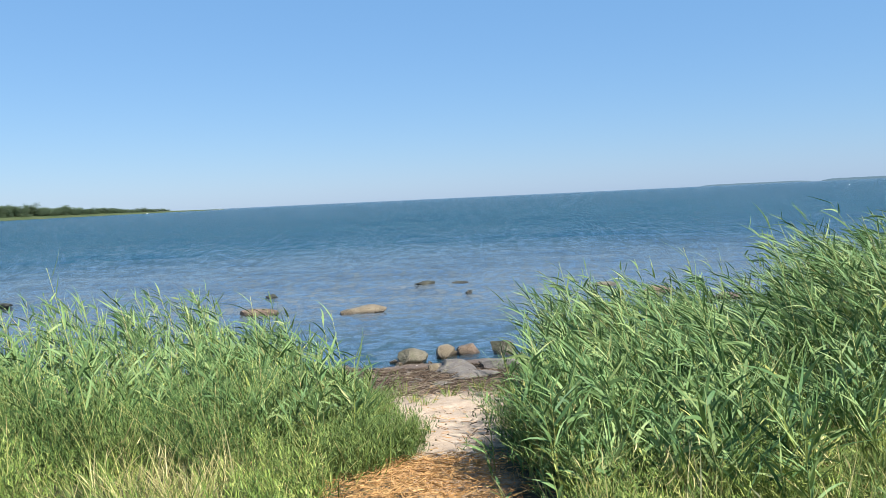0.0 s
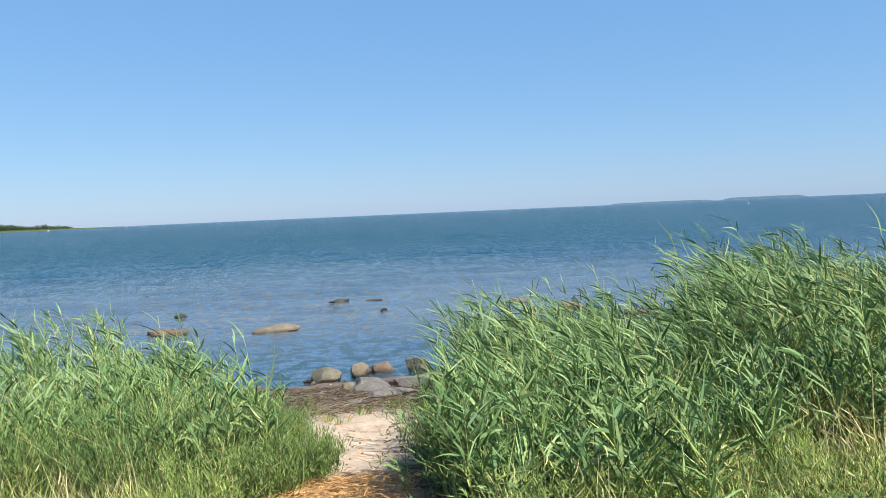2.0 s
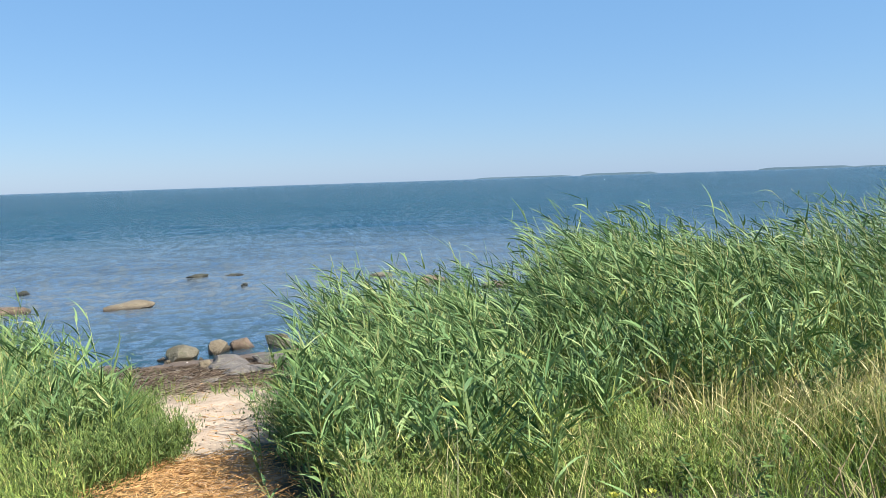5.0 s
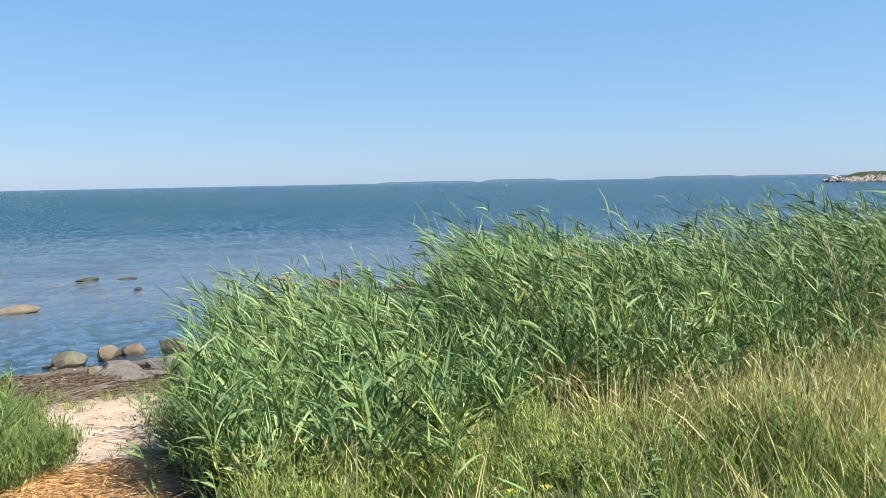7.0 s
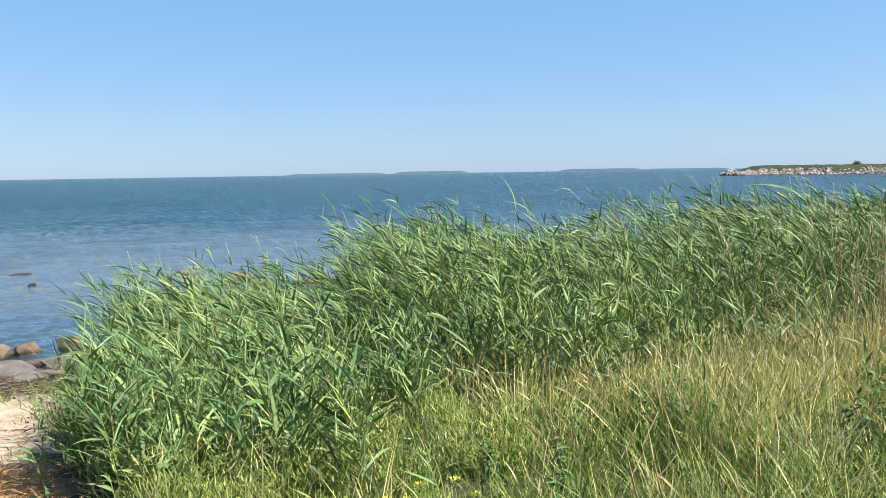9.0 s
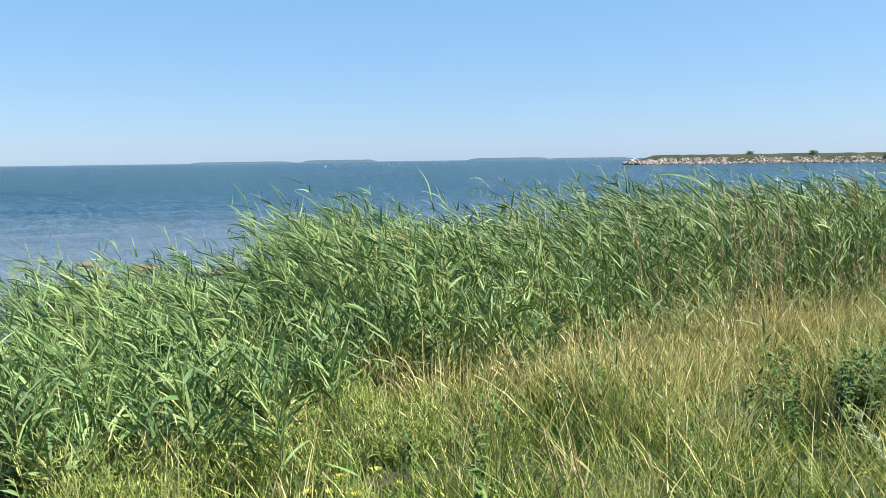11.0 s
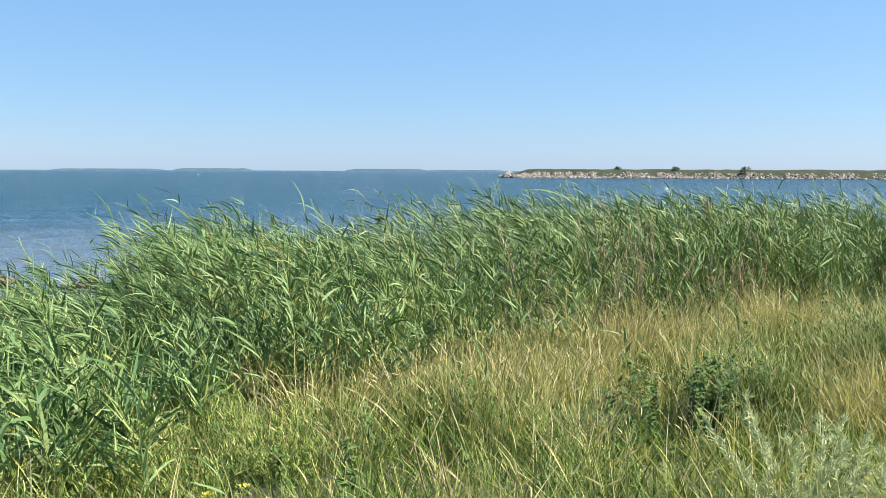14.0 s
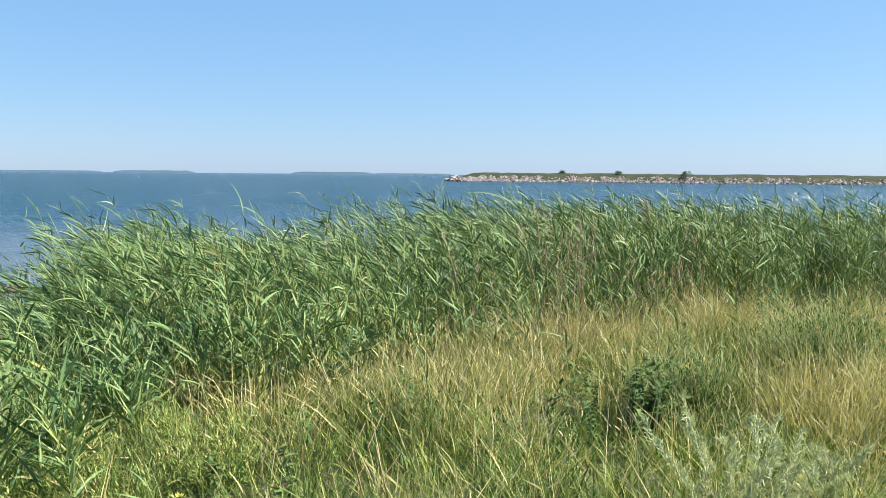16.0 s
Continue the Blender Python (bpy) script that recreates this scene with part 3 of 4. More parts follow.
def tree_thing(name, w, h, seed, label, category, leaves=700, group=""):
    root = tagged(new(name), label, category, group)
    r = np.random.default_rng(seed)
    trunk = [tubes([(0, 0, -0.3)], [(0.03, 0, 1)], [(0.04, 0.02, 0)], h * 0.75, w * 0.05, w * 0.015, 4, 4)]
    a = r.uniform(0, 6.28, 6)
    trunk.append(tubes(np.stack([0 * a, 0 * a, r.uniform(0.25, 0.6, 6) * h], 1), heading(a, r.uniform(0.5, 0.9, 6)), np.zeros((6, 3)), w * 0.45, w * 0.02, w * 0.006, 2))
    part("trunk", join(trunk), BARK, root)
    part("crown", crown_geo(w, h, leaves, w * (0.065 if h > 4 else 0.12), seed), TREE_LEAF, root)
    return root


def place(ob, x, y, z, turn=0.0, s=1.0):
    ob.location, ob.rotation_euler, ob.scale = (x, y, z), (0, 0, turn), (s, s, s)
    return ob


def distance():
    breakwater()
    for deg, w in ((53.9, 2.8), (57.6, 2.6), (61.9, 2.5)):
        b = tree_thing("bush", w, 1.6, int(deg), "dark rounded bush on the breakwater's turf", "bush", 500, "bushes on the breakwater")
        x, y, _ = polar(deg, 297)
        place(b, x, y, 2.4)
    # far shore: a low grassy point with a wood behind it
    v, t = [], []
    n = 60
    for i in range(n):
        deg = -40 + 25.5 * i / (n - 1)
        d = 820 + 900 * (i / (n - 1)) ** 2.2
        thin = 1 - 0.9 * (i / (n - 1)) ** 3
        for dd, z in ((0, -0.3), (14 * thin + 2, 2.0 * thin + 0.25), (60 * thin + 6, 4.2 * thin + 0.3), (240 * thin + 14, 4.6 * thin + 0.3), (420 * thin + 30, -0.3)):
            v.append(polar(deg, d + dd, z))
    for i in range(n - 1):
        for j in range(4):
            p = i * 5 + j
            t += [(p, p + 5, p + 6), (p, p + 6, p + 1)]
    tagged(new("far_shore", mesh_tris("far_shore", v, t, FAR_TURF, True)), "low grassy point running out into the sea", "shore", kind="structure")
    kinds = [tree_thing("tree", 10, 12, 60 + s, "broad green tree of the wood on the far shore", "tree", 2400, "trees of the far wood") for s in range(4)]
    r = random.Random(3)
    first = {}
    for i in range(230):
        f = (i + r.random()) / 230
        deg = -40 + f * 22.0
        d = 820 + 900 * ((deg + 40) / 25.5) ** 2.2 + r.uniform(70, 150) * (1 - 0.6 * f)
        s = (2.4 - 1.85 * f ** 0.9) * r.uniform(0.7, 1.05) * (1.3 if i % 23 == 7 else 1)
        k = i % 4
        x, y, _ = polar(deg, d)
        if k not in first:
            first[k] = place(kinds[k], x, y, 3.4 * (1 - f ** 2), r.uniform(0, 6), s)
            first[k].scale = (s * 1.35, s * 1.35, s * 0.9)
        else:
            c = copy_thing(kinds[k], pose(x, y, 3.4 * (1 - f ** 2), 0, 0, r.uniform(0, 360)))
            c.scale = (s * 1.35, s * 1.35, s * 0.9)


def boat(deg, d, s, turn):
    root = tagged(new("motor_boat"), "small white motor boat moored off the far point", "boat", "moored boats")
    bm = bmesh.new()
    secs = [(-2.2, 0.9, 0.75), (-0.5, 1.0, 0.8), (1.2, 0.8, 0.95), (2.4, 0.05, 1.15)]
    rings = [[bm.verts.new((x, -w, h)), bm.verts.new((x, -w * 0.6, 0)), bm.verts.new((x, 0, -0.3)), bm.verts.new((x, w * 0.6, 0)), bm.verts.new((x, w, h))] for x, w, h in secs]
    for a, b in zip(rings, rings[1:]):
        for j in range(4):
            bm.faces.new((a[j], b[j], b[j + 1], a[j + 1]))
        bm.faces.new((a[4], b[4], b[0], a[0]))
    bm.faces.new(rings[0])
    me = bpy.data.meshes.new("hull")
    bm.to_mesh(me)
    bm.free()
    me.materials.append(BOAT_WHITE)
    new("hull", me).parent = root
    bm = bmesh.new()
    bmesh.ops.create_cube(bm, size=1, matrix=Matrix.Translation((0.1, 0, 1.25)) @ Matrix.Diagonal((1.6, 1.2, 0.9, 1)))
    bmesh.ops.bevel(bm, geom=bm.edges[:], offset=0.12, segments=2, affect="EDGES")
    me = bpy.data.meshes.new("cabin")
    bm.to_mesh(me)
    bm.free()
    me.materials.append(BOAT_WHITE)
    new("cabin", me).parent = root
    x, y, _ = polar(deg, d)
    place(root, x, y, 0.0, turn, s)


def buoy(deg, d, s):
    root = tagged(new("buoy"), "small pale buoy floating on the sea", "buoy", "buoys")
    bm = bmesh.new()
    bmesh.ops.create_uvsphere(bm, u_segments=12, v_segments=8, radius=0.5)
    me = bpy.data.meshes.new("float")
    bm.to_mesh(me)
    bm.free()
    me.materials.append(BUOY_PAINT)
    new("float", me).parent = root
    part("mast", tubes([(0, 0, 0.3)], [(0, 0, 1)], [(0, 0, 0)], 0.6, 0.12, 0.05, 2, 4), BUOY_PAINT, root)
    x, y, _ = polar(deg, d)
    place(root, x, y, 0.1, 0, s)


distance()
for deg, d, s, turn in ((-15.2, 1500, 0.45, 0.3), (-14.75, 1450, 0.95, 2.0), (-14.3, 1550, 0.5, 0.8), (-13.75, 1500, 0.45, 2.6), (-13.55, 1520, 0.45, 1.0), (-19.3, 1150, 0.6, 0.5)):
    boat(deg, d, s, turn)
buoy(25.97, 420, 0.32)
buoy(31.02, 700, 0.38)


# ---- stones ----
def boulder(x, y, sx, sy, sz, seed, material, label, z=None, turn=0.0, tilt=0.0, group="boulders at the waterline", lumpy=0.22, level=3):
    ob = new("boulder", rock_mesh("boulder", sx, sy, sz, seed, material, level, lumpy))
    base = max(float(ground_z(x, y)), -0.05) if z is None else z
    ob.location, ob.rotation_euler = (x, y, base + sz * 0.45), (tilt, tilt * 0.5, turn)
    return tagged(ob, label, "boulder", group)


STONES = [
    (-0.61, 12.25, 0.25, 0.21, 0.18, 3, STONE_OLIVE, "round grey-green boulder with an algae coat at the water's edge"),
    (-0.10, 12.6, 0.27, 0.22, 0.18, 4, STONE_TAN, "round tan boulder standing in shallow water"),
    (0.25, 12.75, 0.22, 0.19, 0.17, 5, STONE_BROWN, "pointed reddish-brown boulder standing in shallow water"),
    (0.78, 12.75, 0.31, 0.24, 0.20, 36, STONE_OLIVE, "square olive-brown boulder standing in shallow water"),
    (0.02, 10.85, 0.48, 0.32, 0.115, 7, STONE_GREY, "flat grey boulder lying on the wrack"),
    (0.62, 11.05, 0.42, 0.30, 0.12, 8, STONE_GREY, "split grey boulder lying on the wrack"),
    (0.88, 10.9, 0.20, 0.17, 0.10, 9, STONE_GREY, "low grey boulder on the wrack"),
    (0.98, 11.5, 0.19, 0.16, 0.12, 10, STONE_BROWN, "small brown boulder on the wrack"),
    (-0.16, 9.3, 0.16, 0.12, 0.05, 11, STONE_GREY, "flat grey stone sunk in the sand"),
    (0.20, 9.9, 0.42, 0.22, 0.07, 12, STONE_GREY, "flat grey slab on the wrack"),
    (-0.25, 11.15, 0.13, 0.12, 0.08, 13, STONE_TAN, "small tan stone half sunk in the wrack"),
    (-0.86, 12.3, 0.09, 0.08, 0.06, 14, STONE_GREY, "small dark stone at the water's edge"),
    (-0.78, 12.05, 0.06, 0.05, 0.045, 15, STONE_TAN, "small pale stone at the water's edge"),
    (-0.33, 12.1, 0.06, 0.05, 0.04, 16, STONE_TAN, "small pale stone at the water's edge"),
    (0.30, 10.2, 0.13, 0.10, 0.05, 17, STONE_BROWN, "brown stone sunk in the wrack"),
]
for i, (x, y, sx, sy, sz, seed, mat, label) in enumerate(STONES):
    boulder(x, y, sx, sy, sz, seed, mat, label, turn=seed * 1.1, tilt=0.1 * math.sin(seed))
FAR_STONES = [
    (-1.93, 18.1, 0.56, 0.36, 0.155, 21, STONE_TAN), (-4.2, 18.5, 0.42, 0.30, 0.17, 22, STONE_BROWN), (-4.6, 21.8, 0.21, 0.18, 0.09, 23, STONE_DARK),
    (-6.83, 27.7, 0.15, 0.14, 0.09, 24, STONE_DARK), (-0.59, 22.9, 0.34, 0.22, 0.15, 45, STONE_DARK), (0.33, 23.1, 0.30, 0.18, 0.10, 26, STONE_DARK),
    (0.55, 20.9, 0.10, 0.09, 0.07, 27, STONE_DARK), (4.85, 19.3, 0.50, 0.34, 0.13, 28, STONE_BROWN), (3.95, 21.1, 0.36, 0.26, 0.12, 29, STONE_OLIVE),
    (5.95, 17.9, 0.34, 0.26, 0.12, 30, STONE_BROWN), (-12.1, 22.8, 0.25, 0.18, 0.10, 31, STONE_DARK),
]
for i, (x, y, sx, sy, sz, seed, mat) in enumerate(FAR_STONES):
    boulder(x, y, sx, sy, sz, seed, mat, "weathered boulder showing above the shallow sea", z=0.0 - sz * 0.3, turn=0.2 * math.sin(seed), group="boulders in the sea")


# ---- the reeds and the meadow ----
WIND = np.array([-0.87, 0.49, 0.0])          # the breeze bows everything this way


def path_edges(y):
    """Left and right edge of the trodden path at y."""
    y = np.asarray(y, float)
    return -0.27 - 0.20 * np.maximum(y - 5.6, 0) - 0.30 * np.maximum(5.4 - y, 0), 0.15 + 0.11 * np.maximum(y - 5.0, 0)


def top_right(x, y):
    u = x - 0.33 * np.clip(y - 6.5, -2, 3) * np.clip((8 - x) / 2, 0, 1)
    return np.interp(u, [0.0, 0.6, 1.7, 2.8, 3.1, 3.35, 3.55, 4.5, 5.0, 6.0, 7.0, 7.4, 8, 9, 14, 20], [1.36, 1.36, 1.36, 1.36, 1.55, 1.78, 1.87, 1.80, 1.68, 1.58, 1.74, 1.80, 1.92, 1.98, 1.92, 1.86])


def top_left(x, y):
    return np.interp(x, [-9, -5, -4.3, -3.6, -2.8, -2.4, -1.8, -1.2, -0.9, -0.5], [1.42, 1.42, 1.42, 1.40, 1.44, 1.20, 1.12, 1.16, 1.0, 0.7])


def front_right(x):
    return np.interp(x, [0.1, 1.2, 1.9, 2.9, 4.75, 6.0, 7.2, 8.5, 9.6, 14, 20], [3.7, 3.85, 4.05, 4.50, 4.66, 4.76, 4.72, 4.5, 4.15, 2.6, 0.0])


def reed_geo(x, y, top, open_to_wind, lean_out, r_leaves=18):
    """Reeds: upright stems whose tips the breeze bows over; low leaves stand off all round, the upper ones stream and arch downwind."""
    n = len(x)
    z = ground_z(x, y)
    h = np.maximum(top - z, 0.4) * (1 + 0.10 * open_to_wind)
    base = np.stack([x, y, z - 0.03], 1)
    lean = rng.normal(0, 0.10, (n, 3)) * (1, 1, 0) + WIND * rnd(-0.04, 0.12, n)[:, None] - np.array([1.0, 0, 0]) * lean_out[:, None]
    d0 = unit(np.array([0, 0, 1.0]) + lean)
    sway = rnd(0.08, 0.42, n) * open_to_wind
    bend = WIND * sway[:, None] + rng.normal(0, 0.04, (n, 3)) * (1, 1, 0) - np.array([0, 0, 0.28]) * sway[:, None]
    stems = tubes(base, d0, bend, h, rnd(0.004, 0.0066, n), 0.0018, 5)
    k = r_leaves
    idx = np.repeat(np.arange(n), k)
    m = len(idx)
    s = 0.16 + 0.83 * np.tile((np.arange(k) + 0.5) / k, n) ** 0.68 + rnd(-0.05, 0.04, m)
    s = np.clip(s, 0.1, 0.995)
    p = base[idx] + h[idx, None] * (d0[idx] * s[:, None] + bend[idx] * (s ** 2)[:, None])
    stream = (rnd(0.55, 1.15, n) * open_to_wind)[idx]
    a = rnd(0, 6.283, m)
    blow = (np.clip((s - 0.58) / 0.34, 0, 1) * rnd(0.2, 1.0, m) * stream)[:, None]
    steep = np.where(s < 0.6, rnd(0.6, 1.4, m), rnd(0.45, 1.2, m))
    d = unit(heading(a, steep) * (1 - 0.62 * np.minimum(blow, 1)) + WIND * blow * 1.15 + np.array([0, 0, 0.34]) * blow)
    ln = rnd(0.15, 0.32, m) * np.interp(s, [0.1, 0.5, 0.85, 1], [0.8, 1.1, 1.0, 0.75])
    sag = -np.array([0, 0, 1.0]) * (0.10 * blow[:, 0] + rnd(0.0, 1.0, m) ** 2 * 0.62)[:, None] + WIND * blow * 0.30 + rng.normal(0, 0.09, (m, 3))
    low = s < 0.50 + rng.normal(0, 0.1, m)
    w = 0.0072 + 0.0145 * rnd(0, 1, m) ** 1.7
    tw = rng.normal(0, 1.4, m)
    old = blades(p[low], d[low], sag[low], ln[low], w[low], "leaf", tw[low])
    young = blades(p[~low], d[~low], sag[~low], ln[~low], w[~low], "leaf", tw[~low])
    return stems, young, old


def scatter(n, x0, x1, y0, y1, keep):
    x, y = rnd(x0, x1, n), rnd(y0, y1, n)
    k = keep(x, y)
    return x[k], y[k]


def clumped(x, y, f=1.0, sharp=0.5):
    """A patchy 0..1 field over the plan."""
    v = np.sin(x * 1.9 * f + 1.1 * np.sin(y * 2.3 * f)) + np.sin(y * 2.7 * f + 1.7 * np.sin(x * 1.3 * f + 2)) + 0.6 * np.sin(x * 5.1 * f + y * 3.7 * f)
    return np.clip(0.5 + v * sharp / 2, 0, 1)


def right_edge(y):
    """Where the right-hand reeds begin beside the path."""
    return path_edges(y)[1] + 0.24 + 0.58 * np.clip((y - 4.6) / 3, 0, 1) + 0.06 * np.sin(y * 5)


def in_right(x, y):
    return (x > right_edge(y)) & (y > front_right(x) + 0.25 * np.sin(x * 3.1) + 0.12 * np.sin(x * 7.7)) & (y < np.minimum(water_y(x) - 0.7, 9.8))


def in_left(x, y):
    edge = path_edges(y)[0] - 0.36 - 0.3 * np.clip((y - 6.5) / 2, 0, 1) + 0.05 * np.sin(y * 4)
    return (x < edge) & (y > 5.35 + 0.3 * np.sin(x * 2.3)) & (y < 9.6 + 0.2 * np.sin(x * 1.9))


def reed_beds():
    for name, box, inside, top, n, label in (
            ("reed_bed", (0.1, 9.0, 3.2, 10.0), in_right, top_right, 5000, "dense stand of green common reed bowed by the breeze"),
            ("reed_bed", (9.0, 19.0, -1.5, 9.0), in_right, top_right, 10500, "dense stand of green common reed along the shore"),
            ("reed_bed", (-8.0, -0.3, 5.2, 10.0), in_left, top_left, 3900, "dense stand of green common reed beside the sand path")):
        x, y = scatter(n, *box, inside)
        k = rnd(0, 1, len(x)) < np.where(x > 8, 0.5, np.where((x > 0) & (x < 1.3), 0.75, 0.22)) + 0.95 * clumped(x, y, 2.6, 1.3)
        k &= ~((np.hypot((x - 5.6) / 0.5, (y - 4.9) / 0.55) < 1) | (np.hypot((x - 4.2) / 0.4, (y - 5.05) / 0.45) < 1))   # hollows in the front
        x, y = x[k], y[k]
        if inside is in_left:
            k = (rnd(0, 1, len(x)) < np.where(x > -0.30 * y, 0.95, 0.5) * (0.15 + 1.1 * clumped(x, y, 3.4, 1.6)))
            x, y = x[k], y[k]
        back = clumped(x, y)
        t = top(x, y) + rng.normal(0, 0.12, len(x)) - 0.2 * (1 - back) * rnd(0, 1, len(x)) + 0.22 * (clumped(x, y, 2.1, 1.0) - 0.62)
        f = front_right(x) if inside is in_right else np.full(len(x), 5.6)
        t = t - np.where(x < 1.5, 0.45, 0.62) * np.clip(1 - (y - f) / 0.8, 0, 1) * rnd(0.1, 1.0, len(x))
        wind_in = np.clip(0.15 + (y - f) / 1.6, 0.15, 1) * np.where(inside is in_right, np.clip(0.5 + (x - 0.4) / 1.6, 0.5, 1), np.clip(0.4 + (-0.9 - x) / 1.0, 0.4, 0.8))
        # young shoots fill the foot of the stand
        u, v = scatter(1700 if x.max() < 9.5 and inside is in_right else 1100, *box, inside)
        k = (v < (front_right(u) if inside is in_right else 5.4) + 2.2)
        u, v = u[k], v[k]
        t, wind_in = np.concatenate([t, ground_z(u, v) + rnd(0.3, 0.75, len(u))]), np.concatenate([wind_in, np.full(len(u), 0.2)])
        x, y = np.concatenate([x, u]), np.concatenate([y, v])
        spill = 0.30 * np.clip(1 - (x - right_edge(y)) / 0.8, 0, 1) * np.clip((y - 5.5) / 1.5, 0, 1) if inside is in_right else np.zeros(len(x))   # the edge leans out over the beach
        stems, young, old = reed_geo(x, y, t, wind_in, spill)
        ob = new(name)
        tagged(ob, label, "reeds")
        tagged(part("stem_mass", stems, REED_STEM, ob), kind="stuff")
        tagged(part("foliage", young, REED_LEAF, ob, "blue-green upper leaves"), kind="stuff")
        tagged(part("foliage", old, REED_OLD_LEAF, ob, "yellow-green lower leaves"), kind="stuff")


def tall_reed(x, y, top, seed, plume=False):
    """One reed that stands out of the stand: stem, single folded leaves, perhaps a plume."""
    r = np.random.default_rng(seed)
    root = tagged(new("reed"), "single tall green reed standing out of the stand" if not plume else "tall reed with a brown plume above the stand", "reed", "reeds standing out")
    z = float(ground_z(x, y))
    h = top - z
    root.location = (x, y, z - 0.03)
    d0 = unit(np.array([r.normal(-0.06, 0.05), r.normal(-0.02, 0.04), 1.0]))
    bend = WIND * r.uniform(0.05, 0.18)
    part("stem", tubes([(0, 0, 0)], [d0], [bend], h, 0.0045, 0.0015, 7, 4), REED_STEM, root, "jointed green stem")
    k = 10 if h > 0.9 else 6
    for i in range(k):
        s = 0.25 + 0.74 * (i + 0.3) / k
        p = h * (d0 * s + bend * s * s)
        d = unit(heading(r.uniform(0, 6.28), r.uniform(0.6, 1.1)) + WIND * 0.9 * max(0, s - 0.3) + np.array([0, 0, 0.2]))
        g = blades([p], [d], [np.array([0, 0, -r.uniform(0.05, 0.4)]) + WIND * 0.25 * s], r.uniform(0.18, 0.34) * min(1, 0.25 + h), r.uniform(0.010, 0.020), "leaf", [r.normal(0, 0.6)], 0.15)
        part("leaf", g, REED_LEAF, root)
    if plume:
        m = 60
        s = r.uniform(0.9, 1.06, m)[:, None]
        p = h * (d0 * s + bend * s * s)
        part("plume", blades(p, unit(r.normal(0, 0.5, (m, 3)) + WIND * 0.8 + (0, 0, 0.8)), WIND * 0.4 + np.zeros((m, 3)), r.uniform(0.05, 0.12, m), 0.008, "short"), PLUME, root, "feathery brown plume")


def meadow_right(x, y):
    """Open meadow in front of the right-hand reeds."""
    return (x > path_edges(y)[1] + 0.1 + 0.7 * np.clip((y - 3.4) / 0.6, 0, 1)) & (y < front_right(x) + 0.3) & (np.hypot(x, y) > 1.5 + 0.35 * np.sin(x * 3 + y * 5)) & (y > 0.15 * x - 0.9 + 0.5 * np.sin(x * 1.7)) & ((x > 1.1) | (y < 4.0) | (x < 0.75)) & (np.hypot(x - 3.4, y - 1.38) > 0.3)


def meadow_left(x, y):
    return (x < path_edges(y)[0] - 0.12) & (y < 5.3 + 0.25 * np.sin(x * 2)) & (y > 2.6 + 0.6 * np.sin(x * 1.3) + 0.3 * np.sin(x * 3.1))


def tufts(n, per, x0, x1, y0, y1, keep, spread, field=None):
    """Plan places of blades that grow in tufts, and the way each leans out of its tuft."""
    x, y = scatter(n, x0, x1, y0, y1, keep)
    if field is not None:
        k = rnd(0, 1, len(x)) < field(x, y)
        x, y = x[k], y[k]
    x, y = np.repeat(x, per), np.repeat(y, per)
    o = rng.normal(0, spread, (len(x), 2))
    return x + o[:, 0], y + o[:, 1], np.concatenate([o / spread, np.zeros((len(x), 1))], 1)


def tuft_geo(x, y, out, h0, h1, w0, w1, splay=0.30, droop=0.45, profile="grass"):
    n = len(x)
    base = np.stack([x, y, ground_z(x, y) - 0.02], 1)
    patch = 0.75 + 0.5 * clumped(x, y, 1.3)
    d0 = unit(np.array([0, 0, 1.0]) + out * splay * rnd(0.3, 1.3, n)[:, None] + rng.normal(0, 0.20, (n, 3)) * (1, 1, 0) + WIND * rnd(-0.12, 0.2, n)[:, None])
    bend = WIND * rnd(-0.2, droop * 0.6, n)[:, None] + out * 0.12 + rng.normal(0, 0.1, (n, 3)) - np.array([0, 0, 1.0]) * (rnd(0, 1, n) ** 2 * droop)[:, None]
    hh = rnd(h0, h1, n) * patch
    return blades(base, d0, bend, hh, rnd(w0, w1, n), profile, rnd(0, 3.1, n)), (base, d0, bend, hh)


def ears(made, share, name, label):
    base, d0, bend, hh = made
    sel = rnd(0, 1, len(base)) < share
    tip = (base + hh[:, None] * (d0 + bend) * 0.97)[sel]
    d = unit(d0 + 2 * bend)[sel]
    stuff(name, blades(tip, d, WIND * 0.25 + 0 * d, rnd(0.05, 0.11, len(tip)), rnd(0.004, 0.008, len(tip)), "ear", rnd(0, 3, len(tip))), DRY_GRASS, label, "grass")


def gappy(x, y):
    """Tufts stand in groups with dark gaps between."""
    return (0.40 + 0.9 * clumped(x, y, 3.3, 1.3)) * np.where((x > 0) & (x < 2.4) & (y > 3.4), 0.5, 1.0)


def dry_right(x, y):
    """Where the meadow has ripened: a band along the foot of the reeds, and patches."""
    band = np.clip(1.25 - np.abs(y - front_right(x) + 0.5) / 0.8, 0, 1) * np.clip((x - 1.6) / 1.2, 0, 1)
    return np.clip(0.14 + np.where(x > 5, 0.85, 0.60) * band * clumped(x, y, 0.8, 0.9) + 0.35 * clumped(x + 3, y, 0.6, 1.0) ** 3 + 0.9 * np.exp(-((x - 5.4) ** 2 + (y - 1.7) ** 2) / 0.5), 0, 1)


